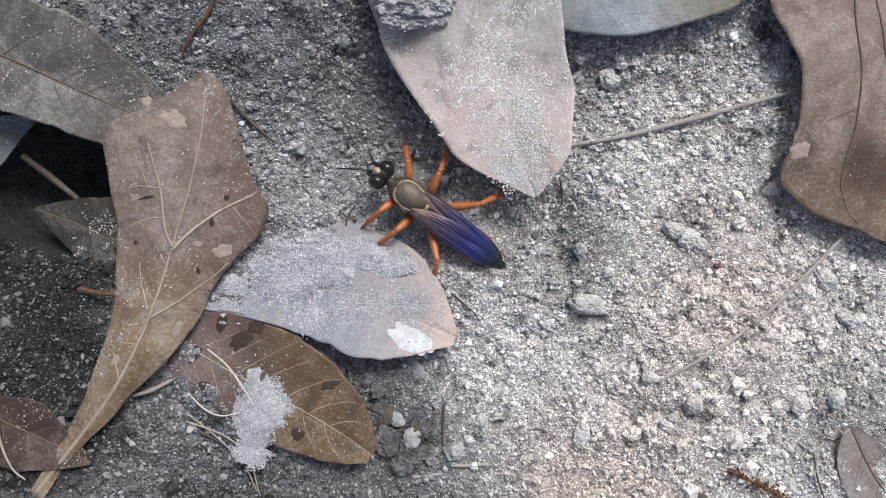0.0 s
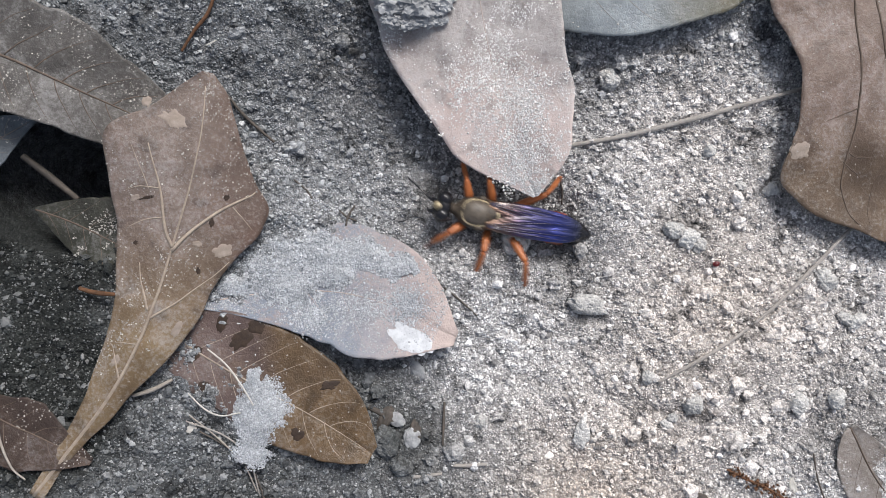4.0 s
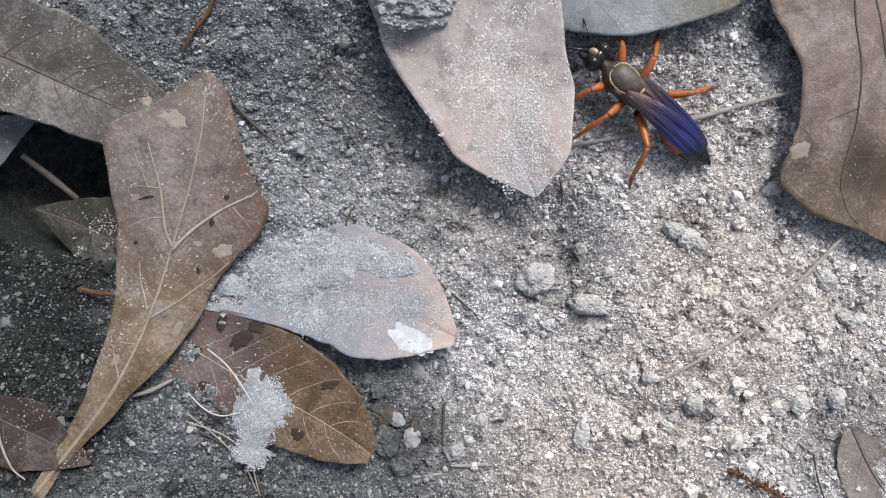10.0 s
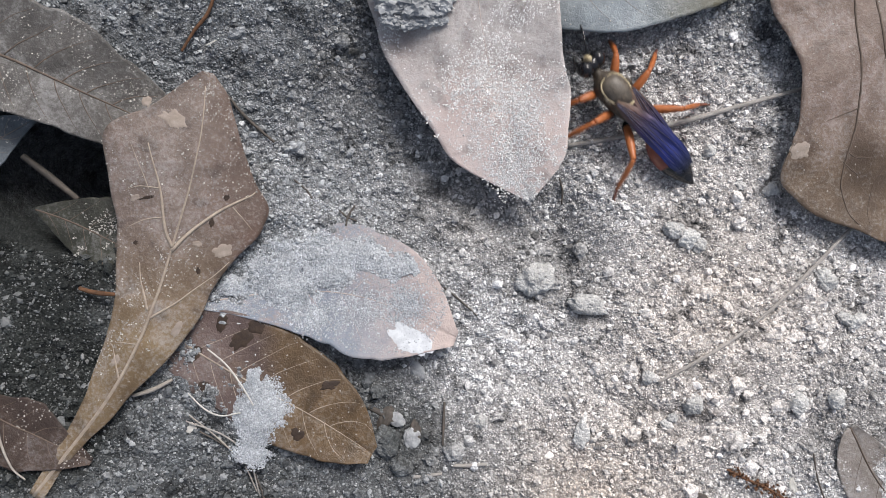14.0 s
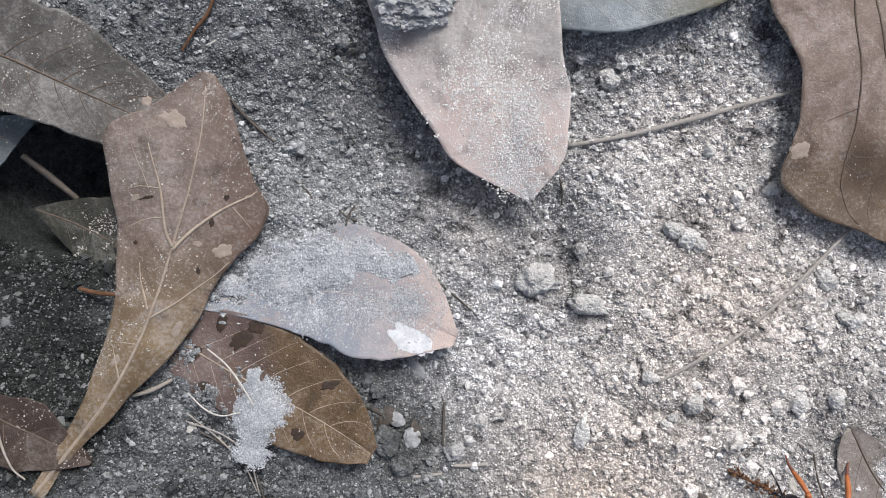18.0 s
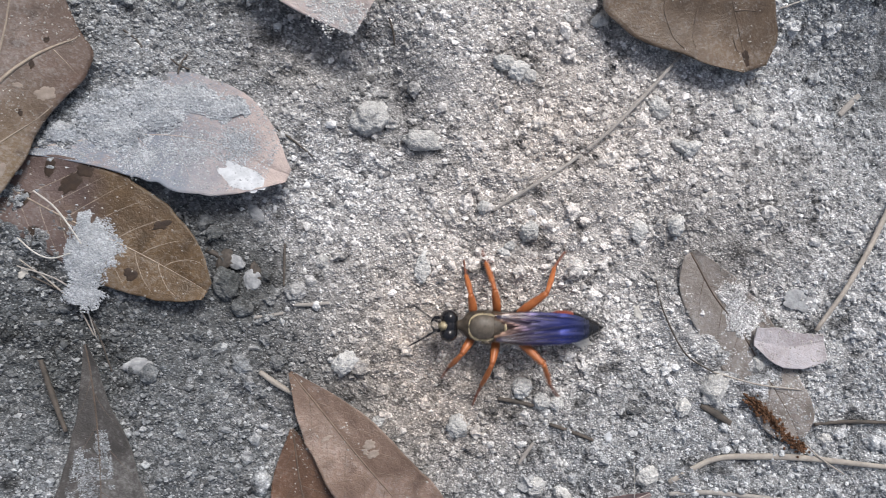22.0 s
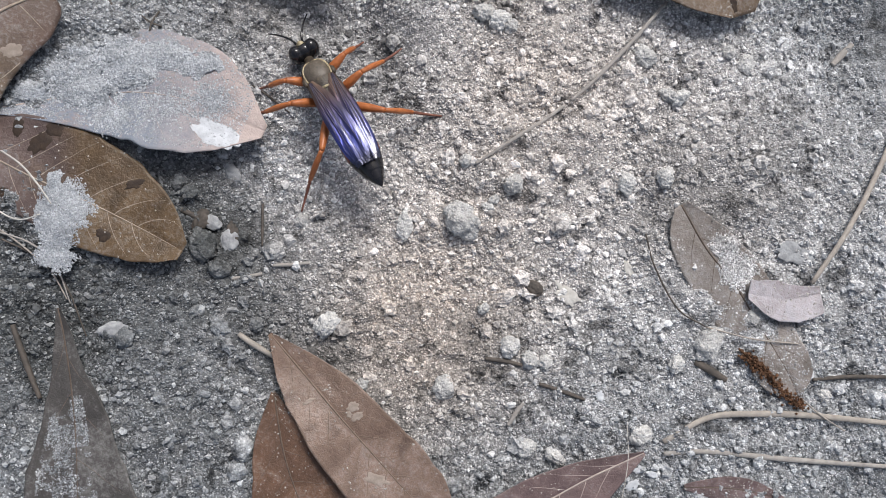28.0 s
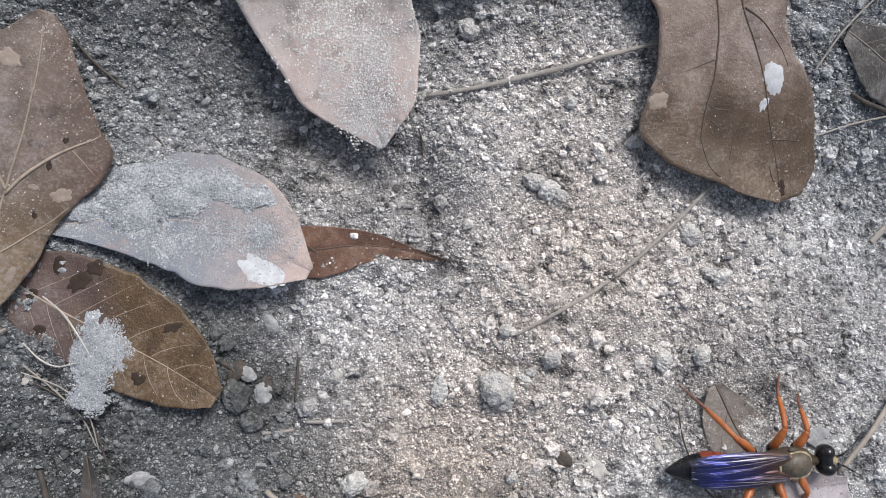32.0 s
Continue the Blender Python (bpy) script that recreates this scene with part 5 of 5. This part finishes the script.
for side in (-1, 1):
    bm = bmesh.new()
    tube(bm, spline([(4.0, side * 0.2, 5.75), (3.75, side * 1.1, 5.75), (2.9, side * 1.72, 5.72), (1.6, side * 1.88, 5.75), (0.5, side * 1.62, 5.85), (-0.1, side * 0.8, 6.15), (-0.3, side * 0.15, 6.2)], 28), [0.08, 0.17, 0.13, 0.16, 0.08], 7)
    part("gold_band", bm, W_GOLD, wasp, "line of gold hair")
    bm = bmesh.new()
    ball(bm, (1.3, side * 2.15, 5.5), (0.75, 0.42, 0.42), None, 2)
    part("wing_base_scale", bm, W_THORAX, wasp, "glossy brown wing base scale")
bm = bmesh.new()
tube(bm, spline([(-1.1, -1.15, 6.05), (-1.25, 0, 6.42), (-1.1, 1.15, 6.05)], 12), [0.1, 0.2, 0.1], 7)
part("gold_band", bm, W_GOLD, wasp, "line of gold hair")
bm = bmesh.new()
tube(bm, [(5.7, 0, 4.4), (5.0, 0, 4.35), (4.4, 0, 4.3)], [0.7, 0.65, 0.8], 12)
part("neck", bm, W_THORAX, wasp)
head = None
bm = bmesh.new()
ball(bm, (6.7, 0, 4.5), (1.25, 2.0, 1.65), None, 3)
head = part("head", bm, W_BLACK, wasp, "broad dark head")
for side in (-1, 1):
    bm = bmesh.new()
    ball(bm, (6.75, side * 1.1, 4.7), (1.32, 1.22, 1.66), (side * -8, 0, side * 14), 3)
    part("eye", bm, W_BLACK, head, "glossy black compound eye")
    bm = bmesh.new()
    tube(bm, spline([(7.9, side * 0.4, 5.0), (8.9, side * 0.8, 5.6), (10.6, side * 1.9, 5.5), (12.6, side * 3.2, 4.6)], 26), [0.2, 0.15, 0.13, 0.08], 7)
    part("antenna", bm, W_BLACK, head, "thin black antenna")
    bm = bmesh.new()
    tube(bm, spline([(7.6, side * 0.9, 3.5), (8.6, side * 0.9, 3.0), (9.2, side * 0.15, 2.8)], 12), [0.35, 0.28, 0.08], 7)
    part("mandible", bm, W_BLACK, head, "curved dark mandible")
bm = bmesh.new()
ball(bm, (7.5, 0, 4.75), (0.85, 0.72, 1.42), None, 3)
part("face", bm, W_GOLD, head, "golden hairy face")
bm = bmesh.new()
tube(bm, spline([(-3.5, 0, 3.8), (-5.0, 0, 4.3), (-6.4, 0, 4.2)], 12), [0.55, 0.34, 0.5], 10)
part("waist", bm, W_BLACK, wasp, "thin black waist")
prof = smooth_stations([(-5.9, 0.45, 0.45, 4.3), (-6.8, 1.2, 1.1, 4.0), (-8.2, 2.05, 1.75, 3.65), (-10.0, 2.45, 2.0, 3.3), (-12.0, 2.3, 1.9, 3.0), (-14.0, 1.7, 1.5, 2.75), (-15.8, 0.85, 0.8, 2.6), (-16.9, 0.12, 0.14, 2.5)], 60)
cuts = [0, 13, 22, 31, 39, 46, 53, 60]
gaster = None
for n_, (a_, b_) in enumerate(zip(cuts[:-1], cuts[1:])):
    rows_ = prof[a_:min(b_ + 2, 60)].copy()
    k_ = np.linspace(0, 1, len(rows_))
    rows_[:, 1:3] *= (1.0 + 0.035 * k_)[:, None]
    bm = bmesh.new()
    lathe(bm, rows_, 26)
    ob_ = part("abdomen" if gaster is None else "abdomen_segment", bm, W_RED if n_ < 3 else W_BLACK, gaster or wasp, "red front of the abdomen" if n_ == 0 else ("" if n_ < 3 else "black segment"))
    gaster = gaster or ob_

WINGS = []
for side in (-1, 1):
    hinge = Vector((0.4, side * 1.7, 6.5 + 0.05 * side))
    bm = bmesh.new()
    nu_, nv_ = 36, 12
    us_ = np.linspace(0, 1, nu_)
    out_ = stations([0.3, 0.75, 1.05, 1.25, 1.35, 1.4, 1.3, 0.85], nu_)
    inn_ = stations([0.5, 1.35, 1.8, 2.1, 2.25, 2.25, 2.0, 1.2], nu_)
    grid_ = []
    for layer in (0.0, -0.07):
        rows_ = []
        for i, u in enumerate(us_):
            row_ = []
            for j in range(nv_):
                v = -1 + 2 * j / (nv_ - 1)
                y = (out_[i] if v > 0 else inn_[i]) * v
                pleat = 0.10 * math.sin(v * 9.0 + 1.0) * math.sin(math.pi * u)
                z = 0.25 * math.sin(math.pi * u) - 1.5 * u**1.5 - 0.35 * v * v * (v > 0) + pleat + 0.12 * side * 0.5
                row_.append(bm.verts.new((-14.4 * u, side * (y - 0.8 * u) , z + layer)))
            rows_.append(row_)
        grid_.append(rows_)
    for k, rows_ in enumerate(grid_):
        for i in range(nu_ - 1):
            for j in range(nv_ - 1):
                q = (rows_[i][j], rows_[i][j + 1], rows_[i + 1][j + 1], rows_[i + 1][j])
                bm.faces.new(q if (k == 0) == (side > 0) else q[::-1])
    bmesh.ops.recalc_face_normals(bm, faces=bm.faces)
    wing = part("wing", bm, W_WING, wasp, "iridescent blue-black folded wing")
    wing.location = hinge * MM
    for k in range(4):
        v0 = -0.7 + 0.5 * k
        pts = []
        for u in np.linspace(0.02, 0.86, 16):
            w_ = np.interp(u, us_, out_ if v0 > 0 else inn_)
            v = v0 * (0.4 + 0.6 * u)
            pts.append((-14.4 * u, side * (w_ * v - 0.8 * u), 0.25 * math.sin(math.pi * u) - 1.5 * u**1.5 + 0.10 * math.sin(v * 9.0 + 1.0) * math.sin(math.pi * u) + 0.06 * side + 0.03))
        bm = bmesh.new()
        tube(bm, pts, [0.07, 0.05, 0.02], 5)
        part("wing_vein", bm, W_VEIN, wing)
    WINGS.append((wing, hinge, side))

LEGS = []
for side in (-1, 1):
    for row, (hip, knee, heel, toe) in enumerate([
            ((3.0, 1.7, 3.0), (4.5, 4.4, 4.6), (5.6, 6.6, 1.6), (6.4, 8.6, 0.2)),
            ((-0.6, 1.9, 2.8), (0.3, 5.4, 5.2), (1.2, 9.2, 1.7), (2.2, 12.6, 0.2)),
            ((-3.4, 1.6, 2.9), (-7.2, 5.2, 5.8), (-9.2, 8.8, 1.8), (-12.2, 12.6, 0.2))]):
        hip, knee, heel, toe = (np.array(p) * (1, side, 1) for p in (hip, knee, heel, toe))
        bm = bmesh.new()
        tube(bm, spline([hip - hip, (knee - hip) * 0.35 + (0, 0, 0.3), (knee - hip)], 14), [0.5, 0.68, 0.6, 0.4], 9)
        leg = part("leg", bm, W_ORANGE, wasp, "orange jointed leg")
        leg.location = Vector(hip) * MM
        bm = bmesh.new()
        tube(bm, spline([hip * 0 + (0, -side * 0.7, 0.3), hip * 0, (knee - hip) * 0.22], 8), [0.6, 0.66, 0.5], 9)
        part("hip_joint", bm, W_BLACK, leg, "dark hip joint")
        bm = bmesh.new()
        tube(bm, spline([knee - hip, (knee + heel) / 2 - hip + (0, 0, 0.25), heel - hip], 12), [0.34, 0.45, 0.32], 8)
        part("shin", bm, W_ORANGE, leg)
        for k in range(6):
            a = (knee - hip) + ((heel - knee) * (0.2 + 0.14 * k))
            bm = bmesh.new()
            tube(bm, [a, a + np.array((-0.35 + 0.2 * (k % 2), side * 0.45, -0.25))], [0.07, 0.02], 4)
            part("spine", bm, W_DARKLEG, leg)
        bm = bmesh.new()
        tube(bm, spline([heel - hip, heel * 0.55 + toe * 0.45 - hip + (0, 0, -0.35), toe - hip], 12), [0.26, 0.2, 0.12], 7)
        part("foot", bm, W_DARKLEG, leg, "dark bristly foot")
        LEGS.append((leg, hip, side, row))


WASP_SIZE = 0.9
for ob_ in wasp.children_recursive:
    ob_.data.transform(Matrix.Scale(WASP_SIZE, 4))
    ob_.location = ob_.location * WASP_SIZE


def motions():
    # seconds, place in millimetres, heading and nose-down pitch in degrees
    track = [
        (0, 6.0, 1.9, 143, 0), (0.2, 8.2, 1.1, 135, 0), (0.4, 4.1, 4.6, 137, 0), (0.6, 6.3, 2.1, 140, 0),
        (0.8, 2.3, 4.6, 143, 24), (1, 1.5, 5.2, 146, 24), (1.2, 0.9, 5.4, 149, 24), (1.4, -1.0, 6.8, 148, 24),
        (1.6, -1.0, 7.1, 147, 0), (1.8, 1.2, 4.4, 151, 0), (2, 3.1, 4.0, 150, 0), (2.2, 3.1, 4.2, 142, 0),
        (2.4, 1.2, 5.9, 139, 24), (2.6, 1.2, 6.6, 137, 24), (2.8, 0.8, 8.2, 144, 24), (3, -0.8, 8.8, 147, 24),
        (3.1, -0.5, 8.3, 142, 24), (3.3, -1.8, 7.0, 145, 24), (3.4, -0.8, 7.6, 145, 24), (3.5, 2.5, 6.4, 143, 24),
        (3.9, 12.1, 2.0, 162, 0), (4.3, 26.4, -4.6, 201, 0), (4.7, 39.4, -7.1, 260, 23), (5.1, 52.7, -29.0, 269, 0),
        (5.5, 58.1, -43.8, 274, 0), (5.6, 56.9, -52.2, 277, 0), (5.8, 59.8, -57.2, 287, 0), (6, 64.5, -57.4, 417, 24),
        (6.3, 65.8, -42.1, 441, 0), (6.5, 67.5, -37.4, 464, 0), (6.7, 68.8, -33.2, 478, 0), (6.8, 68.2, -26.9, 482, 0),
        (6.9, 65.5, -20.7, 489, 24), (7, 63.0, -19.4, 493, 24), (7.1, 55.3, -13.8, 501, 0), (7.2, 52.5, -14.5, 498, 0),
        (7.3, 47.4, -15.8, 496, 0), (7.4, 49.3, -13.5, 493, 0), (7.5, 48.1, -8.2, 492, 0), (7.6, 51.5, -8.9, 490, 0),
        (7.8, 49.1, -7.2, 491, 0), (8, 48.3, -9.2, 492, 0), (8.2, 43.2, -4.2, 491, 0), (8.4, 44.3, -5.5, 490, 0),
        (8.5, 42.4, -2.1, 487, 0), (8.6, 41.7, 2.5, 468, 0), (8.8, 41.1, 6.9, 462, 0), (9, 39.1, 12.5, 478, 0),
        (9.2, 39.7, 10.9, 481, 0), (9.4, 40.9, 11.1, 483, 0), (9.6, 36.0, 15.3, 491, 0), (9.8, 34.6, 15.9, 502, 0),
        (10, 33.5, 16.8, 500, 0), (10.2, 31.8, 16.2, 513, 24), (10.4, 28.8, 16.0, 519, 24), (10.6, 30.7, 14.5, 522, 24),
        (10.8, 28.8, 13.3, 523, 24), (11, 31.2, 13.7, 511, 24), (11.2, 32.6, 14.4, 508, 0), (11.4, 30.9, 18.1, 492, 0),
        (11.6, 28.3, 18.7, 501, 0), (11.8, 27.1, 19.0, 501, 23), (12, 31.0, 14.7, 497, 0), (12.2, 34.5, 12.6, 487, 0),
        (12.4, 35.8, 12.6, 485, 0), (12.5, 33.3, 14.6, 491, 0), (12.6, 32.3, 15.4, 500, 0), (12.8, 30.5, 17.8, 498, 24),
        (13, 28.6, 16.8, 508, 24), (13.2, 31.6, 13.6, 503, 24), (13.4, 31.2, 14.8, 494, 24), (13.6, 30.8, 12.9, 504, 24),
        (13.8, 32.7, 9.7, 506, 0), (14, 32.3, 15.4, 494, 0), (14.2, 29.7, 17.2, 487, 24), (14.4, 32.6, 14.4, 488, 0),
        (14.5, 35.6, 10.5, 476, 0), (14.8, 42.7, -2.2, 434, 0), (15.2, 49.2, -14.1, 313, 0), (15.7, 58.6, -39.3, 298, 0),
        (16.2, 67.4, -54.1, 275, 0), (16.7, 73.6, -59.0, 100, 0), (17.1, 68.5, -50.4, 130, 0), (17.4, 61.3, -43.2, 139, 0),
        (17.6, 60.2, -42.6, 141, 0), (17.8, 58.5, -42.3, 142, 0), (18, 59.4, -42.1, 144, 0), (18.2, 58.5, -41.1, 143, 0),
        (18.4, 59.1, -39.9, 145, 0), (18.6, 57.7, -37.4, 144, 0), (18.8, 56.3, -37.6, 144, 0), (19, 52.2, -38.3, 148, 0),
        (19.2, 49.8, -41.7, 148, 0), (19.4, 46.6, -41.8, 149, 0), (19.6, 52.1, -42.8, 149, 0), (19.8, 48.2, -42.6, 149, 0),
        (20, 43.5, -39.4, 149, 0), (20.2, 46.1, -39.4, 145, 0), (20.4, 45.9, -38.0, 143, 0), (20.6, 46.2, -38.7, 142, 0),
        (20.8, 45.7, -38.3, 140, 0), (21, 49.0, -40.0, 138, 0), (21.1, 48.2, -39.8, 134, 0), (21.2, 49.9, -43.1, 130, 0),
        (21.3, 52.2, -40.8, 115, 0), (21.4, 48.1, -36.8, 116, 0), (21.5, 42.6, -31.6, 127, 0), (21.6, 40.4, -32.6, 144, 24),
        (21.7, 40.3, -33.8, 146, 0), (21.8, 43.1, -35.1, 151, 0), (21.9, 37.2, -34.3, 171, 24), (22, 36.6, -37.0, 175, 0),
        (22.1, 36.9, -38.3, 170, 0), (22.2, 34.8, -41.9, 182, 0), (22.3, 32.9, -41.0, 176, 0), (22.4, 35.9, -41.5, 179, 0),
        (22.5, 32.2, -38.5, 166, 0), (22.6, 30.3, -37.6, 168, 0), (22.7, 29.4, -35.3, 158, 0), (22.8, 29.9, -36.9, 155, 0),
        (22.9, 33.9, -37.6, 151, 0), (23, 31.0, -36.3, 147, 0), (23.2, 34.1, -36.9, 151, 0), (23.4, 30.2, -34.8, 152, 0),
        (23.5, 32.4, -38.1, 156, 0), (23.6, 27.4, -36.2, 155, 0), (23.8, 30.4, -37.2, 155, 0), (24, 28.3, -34.2, 147, 0),
        (24.2, 26.6, -32.2, 131, 0), (24.4, 28.3, -29.8, 133, 0), (24.5, 25.9, -30.2, 137, 0), (24.6, 26.1, -31.5, 137, 0),
        (24.8, 23.0, -28.7, 142, 0), (25, 26.0, -31.3, 142, 0), (25.2, 22.4, -29.8, 149, 0), (25.4, 22.0, -29.0, 149, 0),
        (25.5, 22.2, -30.0, 145, 0), (25.9, 24.9, -33.4, 149, 0), (26.4, 27.4, -28.2, 138, 0), (26.9, 23.5, -22.2, 128, 0),
        (27.3, 19.7, -16.8, 121, 0), (27.5, 18.8, -14.7, 119, 0), (27.6, 19.6, -16.4, 121, 0), (27.7, 20.8, -17.4, 123, 0),
        (27.8, 19.0, -14.7, 117, 0), (28, 19.6, -12.4, 115, 24), (28.2, 19.2, -11.4, 117, 24), (28.4, 18.1, -12.1, 121, 24),
        (28.6, 18.4, -12.6, 121, 24), (28.8, 19.5, -12.9, 118, 24), (29, 20.0, -9.1, 107, 0), (29.1, 19.5, -7.4, 105, 0),
        (29.2, 18.0, -5.0, 107, 0), (29.3, 19.2, -5.8, 105, 0), (29.4, 20.1, -9.2, 106, 0), (29.5, 21.1, -10.1, 98, 0),
        (29.7, 22.1, -6.4, 99, 0), (29.9, 21.9, -4.5, 102, 24), (30, 21.0, -9.9, 107, 0), (30.1, 24.0, -11.6, 90, 24),
        (30.3, 26.3, -12.6, 75, 0), (30.4, 31.4, -12.9, 43, 24), (30.5, 36.3, -15.0, 11, 0), (30.7, 40.1, -16.7, -18, 0),
        (30.9, 45.2, -28.2, -54, 0), (31, 48.2, -32.6, -60, 0), (31.2, 56.9, -39.7, -37, 24), (31.4, 66.7, -41.3, -11, 0),
        (31.5, 69.5, -39.2, 4, 0), (31.6, 71.4, -38.2, 14, 0), (31.8, 72.6, -37.5, 12, 0), (32, 72.6, -38.7, 4, 0),
    ]
    spread_times = (0.4, 8.5, 10.8, 11.0, 13.8, 14.2, 23.0, 24.8, 29.1, 30.3, 31.0, 31.6)
    body, steps = [], 0.0
    legs, wings = [[] for _ in LEGS], [[] for _ in WINGS]
    before = None
    for n, (t, x, y, yaw, pitch) in enumerate(track):
        z = float(base_height(x, y)) + 0.35
        tilt = pose(0, 0, 0, 0, pitch, 0)
        up = 0.9 * math.sin(radians(pitch)) * 7
        body.append((t, pose(x * MM, y * MM, (z + 0.22 * up) * MM, 0, 0, yaw) @ tilt))
        moved = 0.0 if before is None else math.hypot(x - before[0], y - before[1])
        before = (x, y)
        steps += moved
        for k, (leg, hip, side, row) in enumerate(LEGS):
            stride = 12 * math.sin(steps * 0.9 + math.pi * ((row + (side > 0)) % 2))
            lift = 0.0
            if row == 0:
                stride += 16 * math.sin(n * 2.4 + side)
                lift = 7 * math.sin(n * 2.9 + side)
            m = tilt.inverted() @ pose(0, 0, 0, side * lift, 0, side * stride)
            legs[k].append((t, pose(*(hip * MM * WASP_SIZE)) @ m))
        spread = any(abs(t - s) < 0.03 for s in spread_times)
        for k, (wing, hinge, side) in enumerate(WINGS):
            turn = -side * (5 if spread else -2.0 + 2.0 * math.sin(n * 1.7))
            lift = side * (86 if spread else 0)
            wings[k].append((t, pose(*(hinge * MM * WASP_SIZE), lift, 0, turn)))
    walk(wasp, body)
    for (leg, *_), rows in zip(LEGS, legs):
        walk(leg, rows)
    for (wing, *_), rows in zip(WINGS, wings):
        walk(wing, rows)

    def shifted(ob, rows):
        m = ob.matrix_basis.copy()
        walk(ob, [(t, Matrix.Translation((x * MM, y * MM, z * MM)) @ m @ pose(0, 0, 0, 0, 0, turn)) for t, x, y, z, turn in rows])

    # leaves that the wasp pushes, the clod that it throws out, and the leaf that it uncovers
    shifted(leaf_pink, [(0, 0, 0, 0, 0), (10.4, 0, 0, 0, 0), (11.3, -0.05, -0.15, 0.2, -0.7), (12.4, -0.12, -0.3, 0, -1.4), (32, -0.12, -0.3, 0, -1.4)])
    shifted(leaf_slate, [(0, 0, 0, 0, 0), (10.4, 0, 0, 0, 0), (11.3, -0.6, 0.2, 0.1, 0), (12.4, -1.2, 0.6, 0, 1.5), (32, -1.2, 0.6, 0, 1.5)])
    shifted(leaf_dusted, [(0, 0, 0.1, 0, 0), (28.2, 0, 0, 0, 0), (28.6, 0.2, 2.0, 0.2, -0.8), (29.0, 0.5, 2.6, 0.2, -1.2), (32, 0.5, 2.6, 0.2, -1.2)])
    shifted(leaf_spotted, [(0, 0, 0, 0, 0), (28.2, 0, 0, 0, 0), (28.6, -0.4, 0.5, 0, 1), (29.0, -0.1, 0.9, 0, 1), (32, -0.1, 0.9, 0, 1)])
    shifted(buried_leaf, [(0, -9.0, 1.0, -2.6, 0), (28.1, -9.0, 1.0, -2.6, 0), (28.5, -4.0, 0.6, -1.2, 2), (28.9, 0, 0, 0, 0), (32, 0, 0, 0, 0)])
    shifted(red_seed, [(0, 0, -0.8, 0, 0), (3.5, 0, -0.8, 0, 0), (5.2, 0, 0.8, 0, 60), (7.0, 0, 0.8, 0, 60), (7.4, -1.5, -1.0, -0.4, 20), (7.9, -2.5, -2.0, -1.6, -30), (32, -2.5, -2.0, -1.6, -30)])
    shifted(rusty_bits, [(0, 0, 0, 0, 0), (18.3, 0, 0, 0, 0), (18.9, 3, -3, -1.0, 20), (19.6, 6, -6, -2.8, 40), (32, 6, -6, -2.8, 40)])
    shifted(kicked_clod, [(0, -4.5, 10.5, -7.4, 0), (3.5, -4.5, 10.5, -7.4, 0), (4.0, -2.5, 6.0, -0.6, 70), (4.4, 0, 0, 0, 20), (25.6, 0, 0, 0, 20), (26.4, 7, -9, 2.9, 80), (27.0, 13.4, -20.6, 3.7, 120), (32, 13.4, -20.6, 3.7, 120)])
    shifted(flat_clod, [(0, 0, 0, 0, 0), (25.6, 0, 0, 0, 0), (26.6, 1.5, -1.5, -0.6, 10), (27.4, 2.5, -3.0, -2.4, 15), (32, 2.5, -3.0, -2.4, 15)])


motions()
